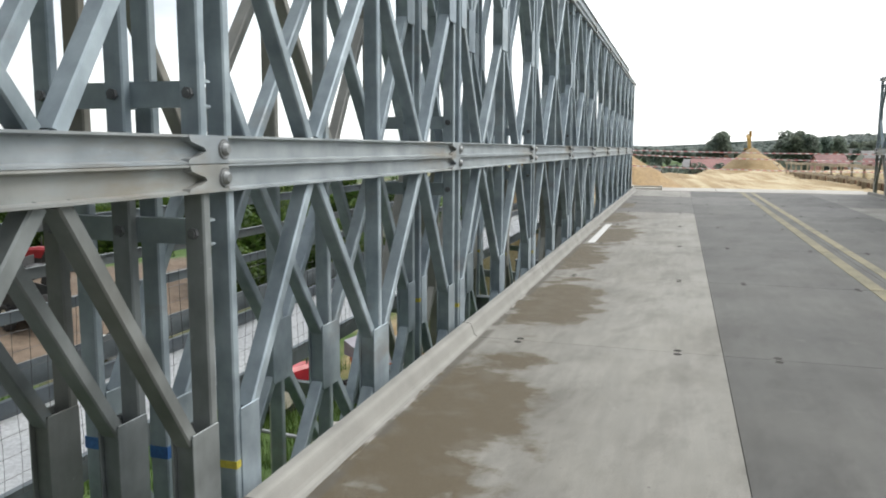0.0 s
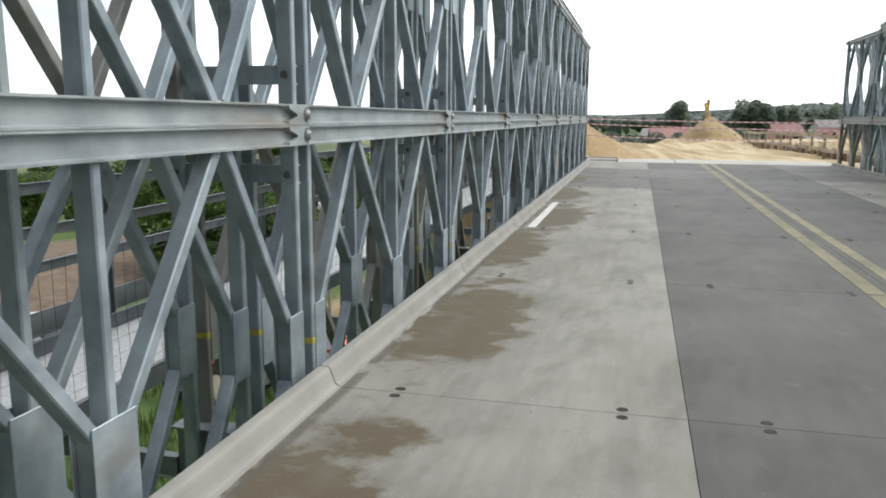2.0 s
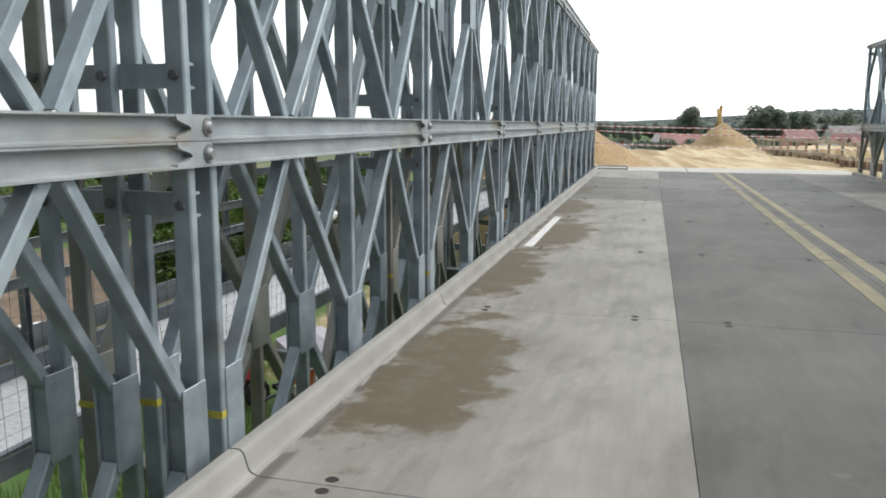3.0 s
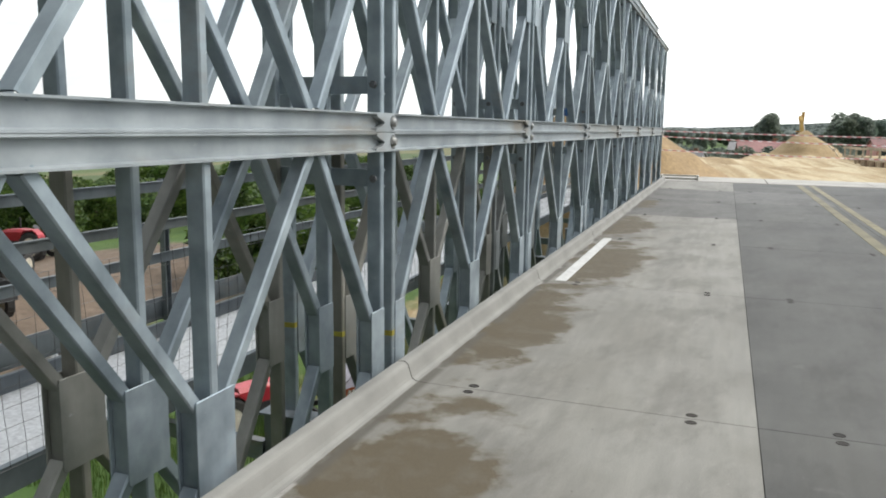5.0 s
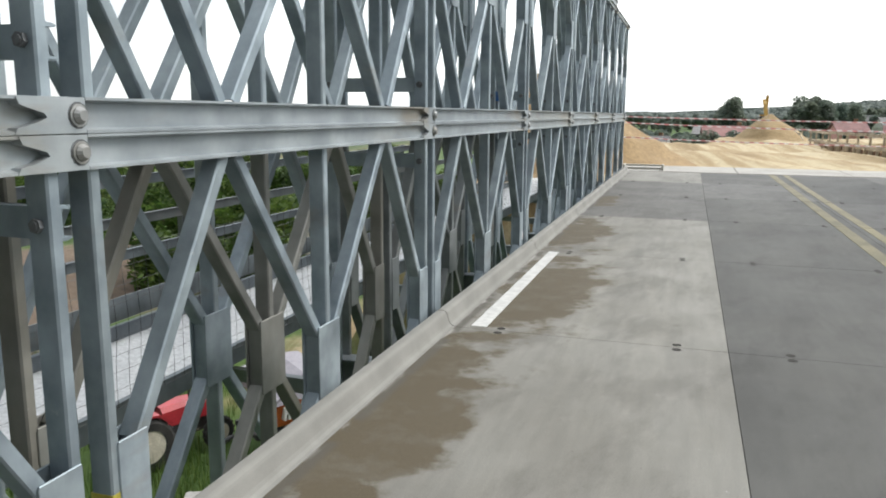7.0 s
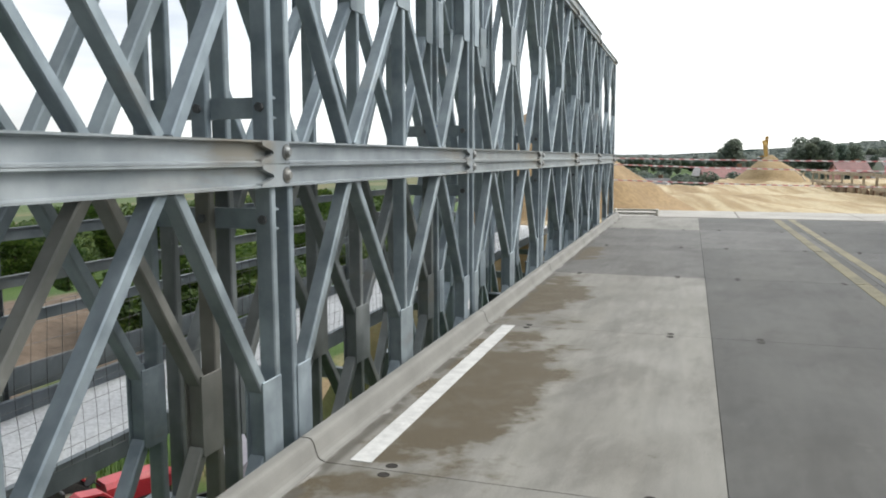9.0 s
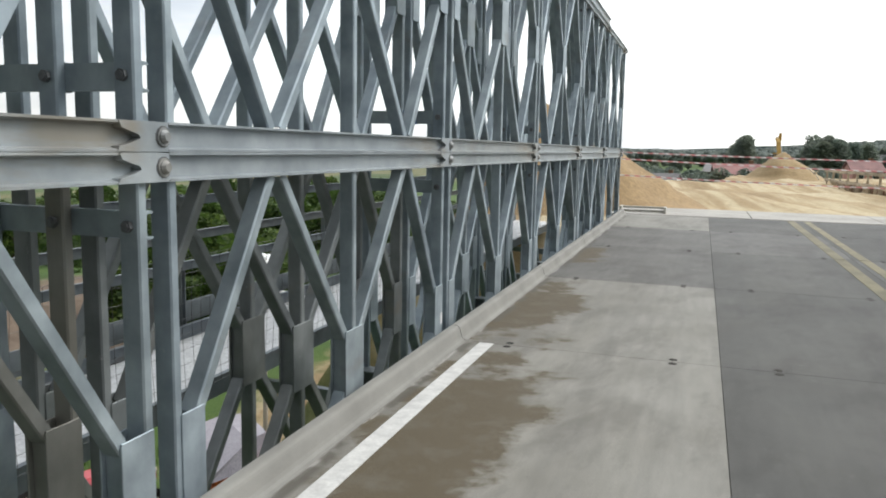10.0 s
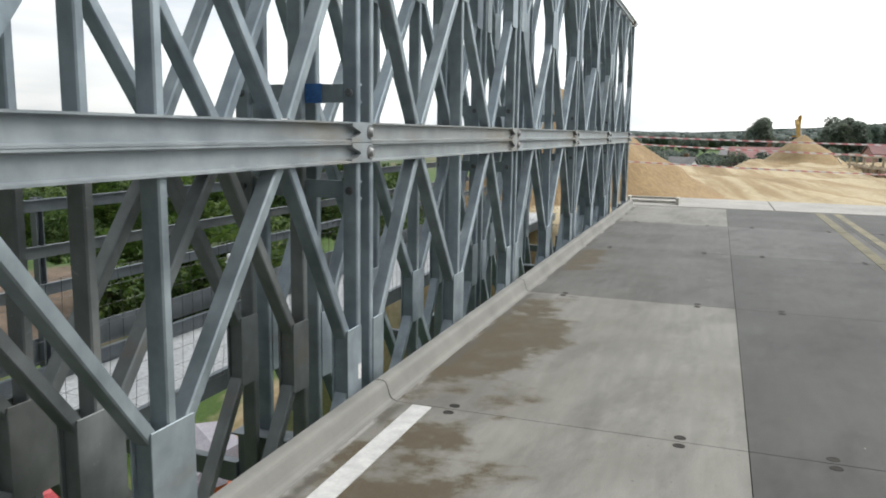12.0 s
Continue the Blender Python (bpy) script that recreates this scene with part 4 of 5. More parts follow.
# far woods and wooded hills
vs, fs = [], []
rng = random.Random(21)
ico = bmesh.new()
bmesh.ops.create_icosphere(ico, subdivisions=2, radius=1)
iv = [v.co.copy() for v in ico.verts]
ifc = [[v.index for v in f.verts] for f in ico.faces]
ico.free()
for i in range(4200):
    d = rng.uniform(420, 1300)
    off = rng.uniform(-950, 700)
    x, y = VP[0] + off / 1378 * d, d
    hill = max(0.0, (d - 600) / 700) * (4 + 20 * smooth((off + 20) / 330))
    r = rng.uniform(1.8, 3.8)
    c = Vector((x, y, BASE + 4 + hill + rng.uniform(-1, 2)))
    k = len(vs)
    for v in iv:
        q = 1 + 0.35 * noise.noise(v * 2.2 + c)
        vs.append(tuple(c + Vector((v.x * r, v.y * r, v.z * r * 0.9)) * q))
    fs += [[k + a for a in f] for f in ifc]
for i in range(2600):
    d = rng.uniform(900, 1350)
    off = rng.uniform(-200, 620)
    x, y = VP[0] + off / 1378 * d, d
    r = rng.uniform(3.2, 5.5)
    c = Vector((x, y, BASE + 2 + (4 + 20 * smooth((off + 20) / 330)) * (d - 600) / 700 + rng.uniform(-3, 2)))
    k = len(vs)
    for v in iv:
        q = 1 + 0.35 * noise.noise(v * 2.2 + c)
        vs.append(tuple(c + Vector((v.x * r, v.y * r, v.z * r * 0.9)) * q))
    fs += [[k + a for a in f] for f in ifc]
me = bpy.data.meshes.new("far_woods")
me.from_pydata(vs, [], fs)
me.polygons.foreach_set("use_smooth", [True] * len(fs))
# the blue-grey cast is distance haze painted into the foliage
FAR_LEAF_HAZED = leaf_mat("hazed_far_foliage", (0.135, 0.175, 0.168), (0.150, 0.190, 0.180), (0.165, 0.205, 0.188))
me.materials.append(FAR_LEAF_HAZED)
tagged(new("far_woods", me), "distant woods on low hills, grey-green with painted haze", "woods", kind="stuff")
bm = bmesh.new()
prev = None
for i in range(121):
    a = -1.35 + 2.5 * i / 120
    d = 1700
    off = math.tan(max(-1.3, min(1.3, a)))
    h = 9 + 18 * smooth((a + 0.02) / 0.22) + 4 * noise.noise(Vector((a * 9, 0, 0))) + 2.2 * noise.noise(Vector((a * 60, 3, 0)))
    p = (d * math.sin(a), d * math.cos(a))
    cur = [bm.verts.new((*p, BASE - 5)), bm.verts.new((*p, h)), bm.verts.new((p[0] * 1.4, p[1] * 1.4, h * 0.8))]
    if prev:
        for q in (0, 1):
            bm.faces.new((prev[q], cur[q], cur[q + 1], prev[q + 1]))
    prev = cur
# forest colour with the skyline's bluish haze mixed into it
HILL_HAZED = rough_mat("hazed_hill_forest", (0.12, 0.16, 0.165), (0.145, 0.185, 0.185), 0.01, 0.03, 1.0, bump=0.0)
tagged(part("backdrop_hills", bm, HILL_HAZED), "low forested hills on the skyline, blue-green with painted haze", "hills", kind="structure")

# ---- houses ----
ROOF_RED = rough_mat("red_roof_tiles", (0.20, 0.105, 0.100), (0.29, 0.155, 0.145), 0.6, 5, 0.8, vary=0.25)
ROOF_TAN = rough_mat("tan_boards", (0.42, 0.30, 0.15), (0.52, 0.39, 0.22), 0.6, 5, 0.8)
ROOF_GREY = rough_mat("grey_roof", (0.15, 0.145, 0.145), (0.23, 0.225, 0.225), 0.6, 5, 0.8, vary=0.25)
WALL_WHITE = rough_mat("white_render", (0.68, 0.67, 0.64), (0.80, 0.79, 0.76), 0.6, 5, 0.9, vary=0.05)
WALL_PINK = rough_mat("pink_render", (0.60, 0.31, 0.27), (0.72, 0.40, 0.35), 0.6, 5, 0.9, vary=0.08)
WALL_BEIGE = rough_mat("beige_render", (0.52, 0.45, 0.34), (0.62, 0.55, 0.43), 0.6, 5, 0.9, vary=0.08)
GLASS = rough_mat("dark_window_glass", (0.03, 0.035, 0.04), (0.06, 0.07, 0.08), 0.5, 3, 0.15)
TEAL = rough_mat("teal_sheet", (0.05, 0.28, 0.25), (0.08, 0.38, 0.33), 1, 9, 0.6)


def house(x, y, wx, wy, eave, ridge, wall, roof, turn, label, z0=None):
    root = new("house")
    bm = bmesh.new()
    box(bm, -wx / 2, wx / 2, -wy / 2, wy / 2, -0.6, eave)
    for s in (-1, 1):
        prism(bm, [(-wy / 2 + 0.02, eave - 0.01), (wy / 2 - 0.02, eave - 0.01), (0, ridge - 0.15)], s * wx / 2 - 0.1, s * wx / 2 + 0.1, "x")
    part("wall", bm, wall, root)
    for s in (-1, 1):
        bm = bmesh.new()
        e = wy / 2 + 0.4
        dz = (ridge - eave) / (wy / 2) * 0.4
        prism(bm, [(0, ridge), (s * e, eave - dz), (s * e, eave - dz + 0.18), (0, ridge + 0.2)], -wx / 2 - 0.35, wx / 2 + 0.35, "x")
        part("roof", bm, roof, root)
    bm = bmesh.new()
    box(bm, wx * 0.2, wx * 0.2 + 0.6, 0.3, 0.9, eave, ridge + 0.7, 0.03)
    part("chimney", bm, BOARD, root)
    n_ = max(2, int(wx / 2.6))
    for i in range(n_):
        for zz in ([1.0] if eave < 4 else [1.0, 3.6]):
            cx = -wx / 2 + wx * (i + 0.5) / n_
            win = new("window")
            win.parent = root
            bm = bmesh.new()
            box(bm, cx - 0.55, cx + 0.55, -wy / 2 - 0.05, -wy / 2 + 0.02, zz, zz + 1.3, 0.02)
            part("frame", bm, WALL_WHITE, win)
            bm = bmesh.new()
            box(bm, cx - 0.45, cx + 0.45, -wy / 2 - 0.07, -wy / 2 - 0.052, zz + 0.1, zz + 1.2)
            part("pane", bm, GLASS, win)
    root.matrix_basis = pose(x, y, ground_z(x, y) if z0 is None else z0, 0, 0, turn)
    return tagged(root, label, "house", "houses of the town")


RED_L, GREY_L = "rendered house with a red tiled roof among trees", "rendered house with a grey roof among trees"
rng = random.Random(77)
for off, d, wx, wy, eave, ridge, wall, roof, turn in (
        (56, 122, 6.5, 7, 3.9, 6.0, WALL_BEIGE, ROOF_RED, 4), (84, 130, 4, 6, 3.6, 5.2, WALL_WHITE, ROOF_RED, 20), (30, 230, 8, 8, 2.6, 4.6, WALL_BEIGE, ROOF_GREY, -10),
        (233, 150, 4.6, 6, 5.0, 6.4, WALL_PINK, ROOF_RED, 6), (285, 150, 5, 6, 3.0, 4.4, WALL_WHITE, ROOF_GREY, 12),
        (318, 170, 8, 7, 3.4, 5.8, WALL_WHITE, ROOF_RED, -14), (350, 140, 8, 7, 3.2, 5.6, WALL_BEIGE, ROOF_RED, 10),
        (300, 260, 9, 8, 4, 7, WALL_WHITE, ROOF_GREY, 15), (330, 300, 9, 8, 4.4, 7.4, WALL_WHITE, ROOF_GREY, -12), (352, 320, 10, 8, 4.6, 7.6, WALL_WHITE, ROOF_RED, 8),
        (280, 340, 10, 8, 4.6, 8, WALL_WHITE, ROOF_GREY, -6), (310, 380, 10, 8, 4.8, 8, WALL_WHITE, ROOF_GREY, 5), (395, 250, 9, 8, 4, 7, WALL_WHITE, ROOF_RED, 5),
        (-62, 130, 5, 5, 3.2, 4.2, WALL_WHITE, ROOF_GREY, -12), (12, 105, 4.6, 3, 3.0, 3.2, WALL_WHITE, WALL_WHITE, 0),
        (384, 82, 5, 6, 3.8, 6.0, WALL_WHITE, ROOF_TAN, 90), (440, 130, 9, 8, 3.2, 6, WALL_BEIGE, ROOF_RED, 10)):
    x, y = far_spot(off, d)
    house(x, y, wx, wy, eave, ridge, wall, roof, turn, RED_L if roof is ROOF_RED else GREY_L)
x, y = far_spot(352, 120)
bm = bmesh.new()
box(bm, -1.2, 1.2, -0.9, 0.9, 0, 3.6, 0.05)
for i in range(9):
    box(bm, -1.1 + i * 0.25, -1.0 + i * 0.25, -0.94, -0.9, 0.1, 3.5)
c_ = tagged(part("container", bm, TEAL), "teal ribbed steel container beside the approach", "container")
c_.matrix_basis = pose(x, y, ground_z(x, y), 0, 0, 8)

# ---- machines ----
YEL = rough_mat("machine_yellow", (0.36, 0.22, 0.04), (0.46, 0.29, 0.06), 2, 20, 0.5, vary=0.03)
RED = rough_mat("machine_red", (0.30, 0.02, 0.03), (0.42, 0.035, 0.045), 2, 30, 0.35, vary=0.05)
ORANGE = rough_mat("machine_orange", (0.60, 0.12, 0.03), (0.72, 0.18, 0.05), 2, 30, 0.45, vary=0.03)
RUBBER = rough_mat("tyre_rubber", (0.018, 0.018, 0.018), (0.04, 0.038, 0.035), 4, 40, 0.9)
RIM = rough_mat("pale_wheel_rim", (0.46, 0.42, 0.33), (0.60, 0.56, 0.46), 4, 40, 0.6)
BLACK = rough_mat("black_engine_metal", (0.02, 0.02, 0.022), (0.05, 0.05, 0.05), 4, 40, 0.6, 0.2)
LID = rough_mat("grey_plastic_lid", (0.30, 0.28, 0.32), (0.38, 0.36, 0.40), 2, 30, 0.45)
CAR_WHITE = rough_mat("white_car_paint", (0.72, 0.73, 0.74), (0.80, 0.80, 0.80), 1, 30, 0.25, bump=0.0)


def wheel(parent, x, y, z, r, w_, rim=RIM):
    """Tyre with lugs and a dished rim, axle along x."""
    bm = bmesh.new()
    n_ = 28
    prof = [(-w_ / 2, r * 0.62), (-w_ / 2, r * 0.9), (-w_ * 0.36, r), (w_ * 0.36, r), (w_ / 2, r * 0.9), (w_ / 2, r * 0.62)]
    rings = [[bm.verts.new((x + a, y + rr * math.cos(t_), z + rr * math.sin(t_))) for a, rr in prof] for t_ in (2 * math.pi * i / n_ for i in range(n_))]
    for i in range(n_):
        a, b = rings[i], rings[(i + 1) % n_]
        for k in range(len(prof)):
            q = (k + 1) % len(prof)
            bm.faces.new((a[k], a[q], b[q], b[k]))
    for i in range(18):
        t_ = 2 * math.pi * i / 18
        m = Matrix.Translation((x, y, z)) @ Matrix.Rotation(t_, 4, "X")
        for s in (-1, 1):
            box(bm, min(0, s * w_ * 0.46), max(0, s * w_ * 0.46), -0.02, 0.03, r * 0.98, r * 1.05, 0, m @ Matrix.Rotation(s * 0.25, 4, "Z"))
    bmesh.ops.recalc_face_normals(bm, faces=bm.faces[:])
    hub = new("wheel")
    hub.parent = parent
    part("tyre", bm, RUBBER, hub)
    bm = bmesh.new()
    for s in (-1, 1):
        rod(bm, (x + s * w_ * 0.25, y, z), (x + s * w_ * 0.46, y, z), r * 0.30, 20, r * 0.63)
        rod(bm, (x + s * w_ * 0.2, y, z), (x + s * w_ * 0.5, y, z), r * 0.16, 12)
    part("rim", bm, rim, hub)
    return hub


def loft(bm, sections):
    """Skin through outlines of equal point count."""
    rings = [[bm.verts.new(p) for p in s] for s in sections]
    k = len(rings[0])
    bm.faces.new(rings[0][::-1])
    bm.faces.new(rings[-1])
    for a, b in zip(rings, rings[1:]):
        for i in range(k):
            bm.faces.new((a[i], a[(i + 1) % k], b[(i + 1) % k], b[i]))
    bmesh.ops.recalc_face_normals(bm, faces=bm.faces[:])
    return bm


def tractor(m, label):
    root = new("tractor")
    bm = bmesh.new()
    secs = []
    for y, wd, z0, z1 in ((0.15, 0.36, 0.95, 1.55), (0.9, 0.35, 0.95, 1.58), (1.7, 0.33, 0.95, 1.52), (2.05, 0.30, 0.98, 1.40), (2.15, 0.24, 1.02, 1.28)):
        secs.append([(-wd, y, z0), (wd, y, z0), (wd, y, z1 - 0.14), (wd * 0.7, y, z1), (-wd * 0.7, y, z1), (-wd, y, z1 - 0.14)])
    loft(bm, secs)
    part("bonnet", bm, RED, root)
    bm = bmesh.new()
    box(bm, -0.22, 0.22, -0.9, 2.0, 0.55, 0.98, 0.03)
    box(bm, -0.34, 0.34, 0.35, 1.3, 0.62, 0.96, 0.03)
    rod(bm, (-0.75, 1.75, 0.48), (0.75, 1.75, 0.48), 0.06, 8)
    rod(bm, (-0.9, -0.55, 0.78), (0.9, -0.55, 0.78), 0.09, 8)
    part("chassis", bm, BLACK, root)
    for s in (-1, 1):
        bm = bmesh.new()
        out = [(-1.2, 1.0), (-1.1, 1.45), (-0.75, 1.72), (-0.2, 1.66), (0.15, 1.35), (0.12, 1.3), (-0.22, 1.6), (-0.74, 1.66), (-1.05, 1.41), (-1.14, 1.0)]
        prism(bm, out, s * 0.55, s * 0.98, "x")
        part("mudguard", bm, RED, root)
        wheel(root, s * 0.78, -0.55, 0.78, 0.78, 0.40)
        wheel(root, s * 0.68, 1.75, 0.48, 0.48, 0.24)
    bm = bmesh.new()
    box(bm, -0.24, 0.24, -0.85, -0.40, 1.20, 1.30, 0.03)
    box(bm, -0.24, 0.24, -0.93, -0.83, 1.25, 1.65, 0.03)
    part("seat", bm, BLACK, root)
    bm = bmesh.new()
    rod(bm, (0, 0.12, 1.45), (0, -0.1, 1.68), 0.025, 6)
    rod(bm, (0, -0.10, 1.68), (0, -0.12, 1.70), 0.19, 16)
    part("steering_wheel", bm, BLACK, root)
    bm = bmesh.new()
    rod(bm, (0.2, 1.1, 1.5), (0.2, 1.1, 2.15), 0.035, 8)
    part("exhaust", bm, BLACK, root)
    for s in (-1, 1):
        bm = bmesh.new()
        rod(bm, (s * 0.17, 2.10, 1.22), (s * 0.17, 2.18, 1.22), 0.075, 12)
        part("headlight", bm, RIM, root)
    root.matrix_basis = m
    return tagged(root, label, "tractor", "farm machines")


gz = lambda x, y: ground_z(x, y)
tractor(pose(-10.6, 19.1, gz(-10.6, 19.1) - 0.05, 0, 0, -25) @ Matrix.Diagonal((0.84, 0.84, 0.84, 1)), "red open farm tractor parked on the grass")
tractor(pose(-33.0, 33.0, gz(-33, 33), 0, 0, 95), "red open farm tractor standing on bare soil")


def orange_machine(m):
    root = new("field_sprayer")
    bm = bmesh.new()
    loft(bm, [[(-0.6, y, 0.75), (0.6, y, 0.75), (0.85, y, 1.45), (-0.85, y, 1.45)] for y in (-1.0, 1.0)])
    part("hopper", bm, ORANGE, root, "orange sheet metal hopper")
    bm = bmesh.new()
    loft(bm, [[(-0.92, -1.15, 1.46), (0.92, -1.15, 1.40), (0.92, -1.15, 1.50), (-0.92, -1.15, 1.95)], [(-0.92, -0.15, 1.46), (0.86, -0.15, 1.46), (0.60, -0.15, 2.0), (-0.85, -0.15, 2.15)], [(-0.85, 0.45, 1.46), (0.3, 0.45, 1.46), (0.2, 0.45, 1.95), (-0.8, 0.45, 2.1)]])
    part("lid", bm, LID, root, "grey sloping plastic cover")
    bm = bmesh.new()
    for i, h in enumerate((0.34, 0.34, 0.34, 0.34, 0.34, 0.34)):
        y0_ = -0.85 + i * 0.28
        box(bm, 0.70, 0.86, y0_, y0_ + 0.06, 0.98, 0.98 + h)
        box(bm, 0.70, 0.86, y0_ + 0.12, y0_ + 0.18, 0.98, 0.98 + h)
        box(bm, 0.70, 0.855, y0_ + 0.06, y0_ + 0.12, 1.12, 1.18)
    part("marking", bm, STICKER, root, "plain white bars of a maker's marking")
    bm = bmesh.new()
    for s in (-1, 1):
        box(bm, s * 0.55 - 0.05, s * 0.55 + 0.05, -1.5, 1.5, 0.55, 0.70, 0.01)
    box(bm, -0.6, 0.6, -1.45, -1.35, 0.52, 0.66, 0.01)
    rod(bm, (0, -1.5, 0.6), (0, -2.4, 0.45), 0.05, 8)
    part("frame", bm, BLACK, root)
    for s in (-1, 1):
        wheel(root, s * 0.95, 0.2, 0.42, 0.42, 0.22)
    root.matrix_basis = m
    return tagged(root, "orange field sprayer with a grey sloping cover on grass", "farm machine", "farm machines")


orange_machine(pose(-7.7, 21.2, gz(-8.9, 20.6), 0, 0, -33))


def wagon(m):
    root = new("farm_trailer")
    bm = bmesh.new()
    box(bm, -0.95, 0.95, -2.0, 2.0, 0.85, 1.0, 0.02)
    for s in (-1, 1):
        box(bm, s * 0.93 - 0.02, s * 0.93 + 0.02, -2.0, 2.0, 1.0, 1.45, 0.01)
    box(bm, -0.95, 0.95, -2.0, -1.96, 1.0, 1.45, 0.01)
    part("body", bm, BLACK, root)
    bm = bmesh.new()
    rod(bm, (0, 2.0, 0.8), (0, 3.4, 0.6), 0.05, 8)
    part("drawbar", bm, BLACK, root)
    for s in (-1, 1):
        for y in (-0.7, 0.7):
            wheel(root, s * 0.98, y, 0.52, 0.52, 0.30)
    root.matrix_basis = m
    return tagged(root, "dark farm trailer with pale wheels on the grass", "trailer", "farm machines")


wagon(pose(-24.0, 22.0, gz(-24, 22), 0, 0, 70))
wagon(pose(-27.0, 25.5, gz(-27, 25.5), 0, 0, 20))


def car(m):
    root = new("car")
    bm = bmesh.new()
    secs = []
    for y, wd, z1 in ((-2.1, 0.70, 0.75), (-1.9, 0.82, 0.95), (-0.9, 0.86, 1.0), (0.7, 0.86, 0.98), (1.8, 0.82, 0.86), (2.1, 0.68, 0.66)):
        secs.append([(-wd, y, 0.3), (wd, y, 0.3), (wd, y, z1 - 0.12), (wd * 0.9, y, z1), (-wd * 0.9, y, z1), (-wd, y, z1 - 0.12)])
    loft(bm, secs)
    part("body", bm, CAR_WHITE, root)
    bm = bmesh.new()
    loft(bm, [[(-0.74, -1.7, 0.98), (0.74, -1.7, 0.98), (0.74, 1.0, 0.96), (-0.74, 1.0, 0.96)], [(-0.60, -1.25, 1.40), (0.60, -1.25, 1.40), (0.60, 0.25, 1.42), (-0.60, 0.25, 1.42)]])
    part("glasshouse", bm, GLASS, root)
    bm = bmesh.new()
    box(bm, -0.62, 0.62, -1.28, 0.28, 1.40, 1.46, 0.03)
    part("roof", bm, CAR_WHITE, root)
    for s in (-1, 1):
        for y in (-1.3, 1.3):
            wheel(root, s * 0.76, y, 0.31, 0.31, 0.2)
    root.matrix_basis = m
    return tagged(root, "small white car parked on bare soil", "car")


car(pose(-17.4, 20.4, gz(-17.4, 20.4) - 0.1, 0, 0, 60))

# excavator behind the far heap
ex = new("excavator")
bm = bmesh.new()
box(bm, -1.2, 1.2, -1.5, 1.5, 1.0, 1.9, 0.08)
part("upper_body", bm, YEL, ex)
bm = bmesh.new()
box(bm, -1.2, -0.1, 0.2, 1.5, 1.9, 2.9, 0.06)
part("cab", bm, GLASS, ex)
for s in (-1, 1):
    bm = bmesh.new()
    out = [(-1.9, 0.15), (-1.6, 0.0), (1.6, 0.0), (1.9, 0.15), (2.0, 0.5), (1.7, 0.85), (-1.7, 0.85), (-2.0, 0.5)]
    prism(bm, out, s * 1.0, s * 1.5, "x")
    part("track", bm, BLACK, ex)
bm = bmesh.new()
prism(bm, [(0.9, 1.6), (1.25, 1.6), (2.4, 4.2), (2.95, 4.9), (2.8, 5.1), (2.2, 4.5)], -0.22, 0.22, "x")
part("boom", bm, YEL, ex)
bm = bmesh.new()
prism(bm, [(2.75, 5.6), (3.2, 5.5), (3.35, 3.0), (3.1, 2.95)], 0.24, 0.54, "x")
part("arm", bm, YEL, ex)
bm = bmesh.new()
prism(bm, [(3.1, 3.1), (3.5, 3.0), (3.7, 2.3), (3.2, 1.9), (2.7, 2.2), (2.9, 2.4), (3.2, 2.3)], -0.3, 0.7, "x")
part("bucket", bm, YEL, ex)
bm = bmesh.new()
rod(bm, (0.35, 1.5, 2.6), (0.35, 2.5, 4.2), 0.09, 8)
part("ram", bm, PIN, ex)
ex.matrix_basis = pose(9.3, 91.0, gz(11.2, 91.0) - 0.1, 0, 0, 12) @ Matrix.Scale(0.80, 4)
tagged(ex, "yellow tracked excavator with raised boom behind the heap", "excavator")

# floodlight wrapped in clear film on a pole
lamp = new("floodlight_pole")
bm = bmesh.new()
rod(bm, (0, 0, 0), (0, 0, 5.2), 0.06, 8)
part("pole", bm, PALE_METAL, lamp)
bm = bmesh.new()
bmesh.ops.create_icosphere(bm, subdivisions=3, radius=0.33)
for v in bm.verts:
    v.co = Vector((v.co.x, v.co.y, v.co.z * 0.75)) * (1 + 0.35 * noise.noise(v.co * 7))
    v.co.z += 5.4
FILM = rough_mat("crumpled_film", (0.60, 0.62, 0.62), (0.80, 0.82, 0.82), 5, 20, 0.2)
part("wrapped_head", bm, FILM, lamp, "lamp head wrapped in crumpled clear film")
bm = bmesh.new()
box(bm, 0.3, 0.62, -0.08, 0.08, 4.55, 4.75, 0.02)
box(bm, 0.0, 0.3, -0.03, 0.03, 4.62, 4.68)
part("camera_box", bm, STICKER, lamp)
lamp.matrix_basis = pose(-8.5, 23.4, min(gz(-8.5, 23.4), -6.0) - 0.35, 0, 0, 0)
tagged(lamp, "pale pole with a film-wrapped floodlight head", "floodlight")

# cement-coloured blocks by the tractor
for x, y, r in ((-7.6, 16.9, 20), (-7.2, 18.0, 35)):
    o = tagged(new("slab_stack"), "stack of pale concrete slabs on the grass", "slab stack", "slab stacks")
    for i in range(3):
        bm = bmesh.new()
        box(bm, -0.5 + 0.03 * i, 0.5 + 0.03 * i, -0.35, 0.35, i * 0.18, i * 0.18 + 0.17, 0.01)
        part("slab", bm, CONCRETE, o)
    o.matrix_basis = pose(x, y, gz(x, y), 0, 0, r)

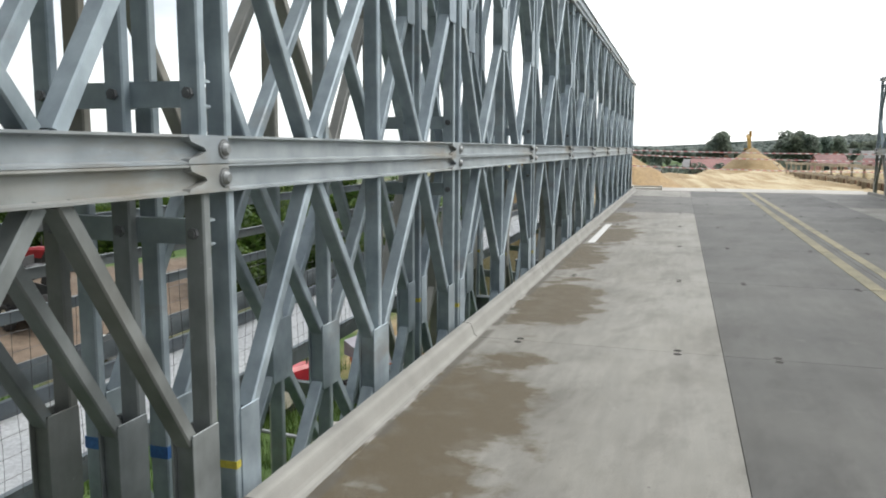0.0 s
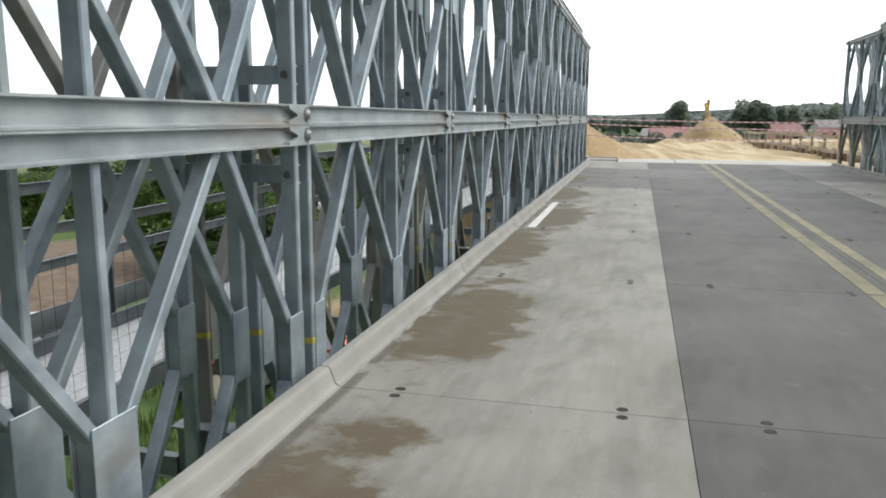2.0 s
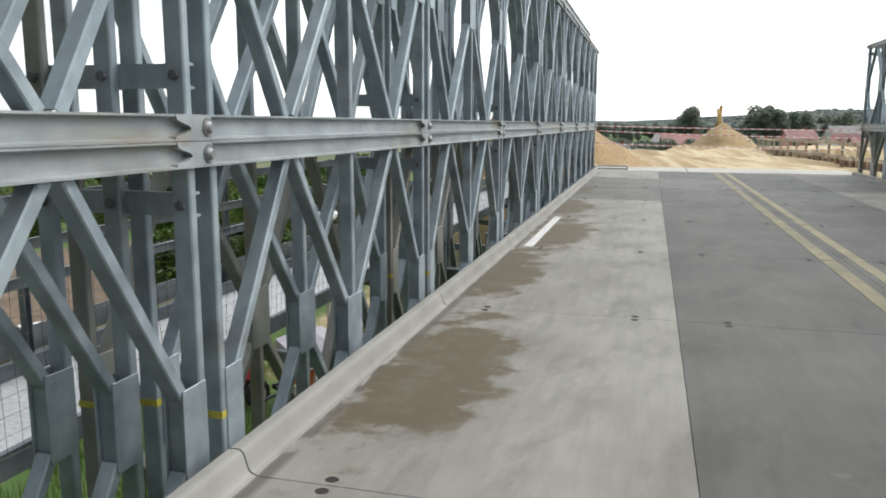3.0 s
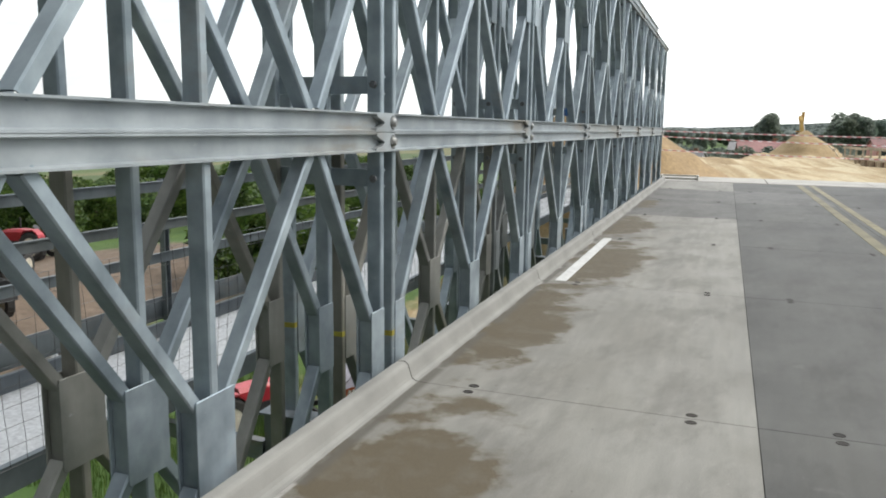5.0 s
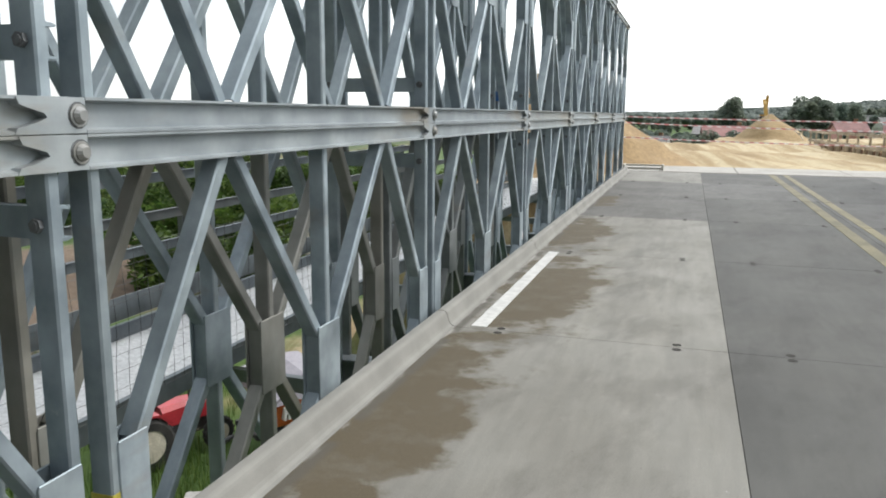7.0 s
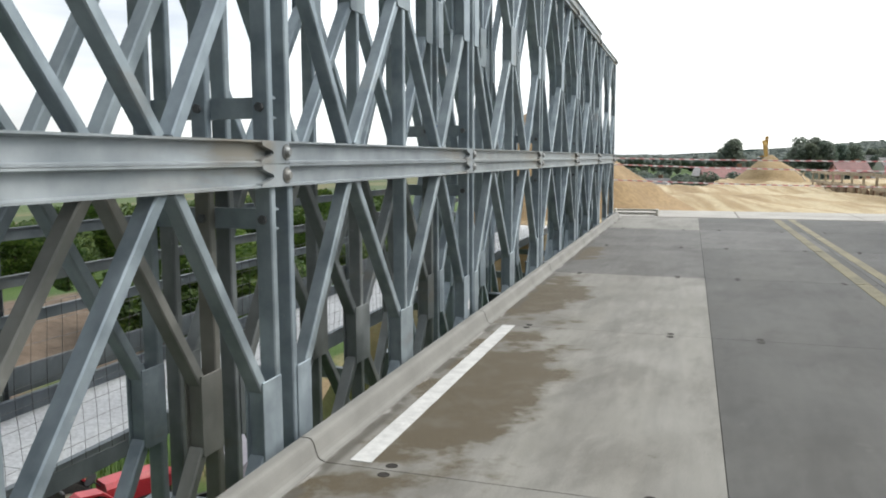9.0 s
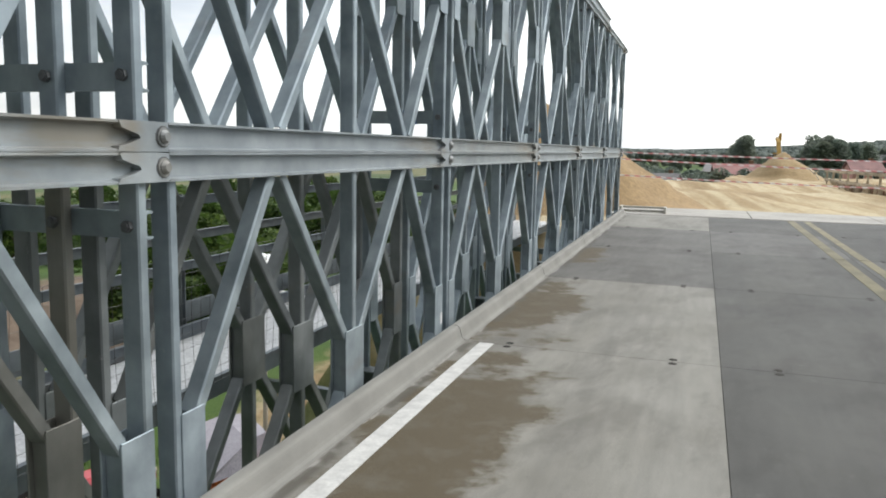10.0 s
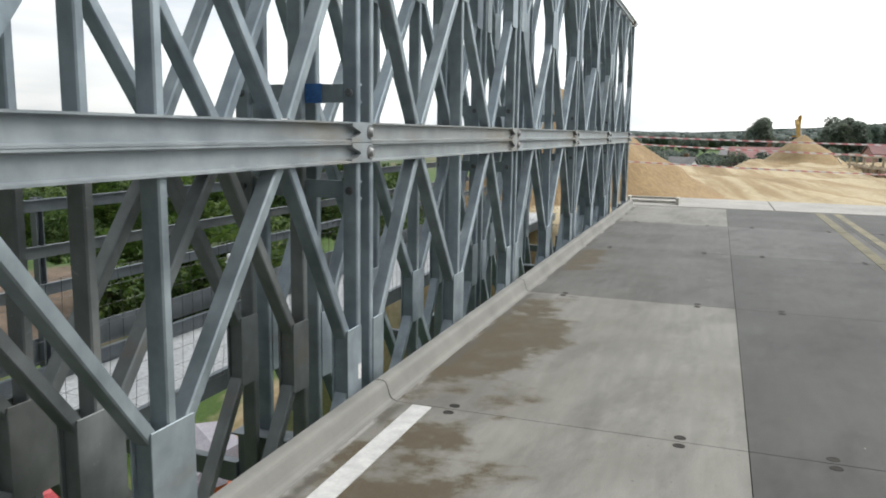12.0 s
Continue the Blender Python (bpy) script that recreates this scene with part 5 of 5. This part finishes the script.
# scaffold tubes under the footwalk
TUBE = rough_mat("scaffold_tube", (0.34, 0.35, 0.35), (0.48, 0.49, 0.49), 5, 40, 0.45, 0.6)
sc = new("scaffold")
for p, q in (((-3.4, 4.2, -5.4), (-0.9, 6.6, -2.4)), ((-3.6, 3.0, -3.6), (-1.4, 7.4, -3.4)), ((-3.2, 2.6, -2.6), (-2.9, 8.6, -2.7)), ((-1.8, 7.2, -6.4), (-1.8, 7.2, -1.2)), ((-3.1, 5.6, -6.4), (-3.1, 5.6, -1.6)), ((-3.3, 5.7, -2.1), (-1.5, 5.7, -2.2)), ((-1.9, 2.8, -4.5), (-1.7, 7.4, -2.0))):
    bm = bmesh.new()
    rod(bm, p, q, 0.026, 8)
    part("tube", bm, TUBE, sc)
tagged(sc, "galvanised scaffold tubes under the footwalk", "scaffold")

# ---- paint marks and stickers on the truss ----
def post_mark(side, i, k, dy, z, mat, label, storey="low", h=0.035, face="both"):
    bm = bmesh.new()
    box(bm, -HALF_MEMBER + 0.0005, HALF_MEMBER - 0.0005, dy - 0.0205, dy + 0.0205, z - h / 2, z + h / 2)
    part("paint_mark", bm, mat, panels[side, i, k, storey], label)


for i in range(3):
    for k in (0, 1, 2):
        if k == 0 and i > 0:
            post_mark("L", i, k, NEAR_POST, -0.02, BLUE, "blue paint mark", h=0.05)
        else:
            post_mark("L", i, k, NEAR_POST, -0.03 + 0.02 * ((i + k) % 3), YELLOW, "yellow paint mark", h=0.03)
bm = bmesh.new()
box(bm, HALF_MEMBER + 0.0035, HALF_MEMBER + 0.005, L - 0.105, L - 0.070, -0.10, -0.02)
part("sticker", bm, STICKER, panels["L", 0, 3, "low"], "small white paper sticker")

# tall grass below the bridge
rng = random.Random(404)
vs, fs = [], []
for i in range(9000):
    x, y = -3 - 15 * rng.random() ** 1.2, rng.uniform(0, 23)
    if y > 20 and x > -10:
        continue
    z = ground_z(x, y)
    if noise.noise(Vector((x * 0.35, y * 0.35, 7))) < -0.15:
        continue
    for j in range(4):
        a, lean, h = rng.uniform(0, 6.28), rng.uniform(0.1, 0.35), rng.uniform(0.18, 0.6)
        bx, by = x + rng.uniform(-0.12, 0.12), y + rng.uniform(-0.12, 0.12)
        dx, dy = math.cos(a), math.sin(a)
        k = len(vs)
        vs += [(bx - dy * 0.014, by + dx * 0.014, z - 0.03), (bx + dy * 0.014, by - dx * 0.014, z - 0.03), (bx + dx * lean * h, by + dy * lean * h, z + h)]
        fs.append((k, k + 1, k + 2))
me = bpy.data.meshes.new("tall_grass")
me.from_pydata(vs, [], fs)
me.materials.append(leaf_mat("grass_blades", (0.03, 0.07, 0.012), (0.065, 0.13, 0.022), (0.14, 0.19, 0.05)))
tagged(new("tall_grass", me), "tall green grass and weeds below the bridge", "grass", kind="stuff")
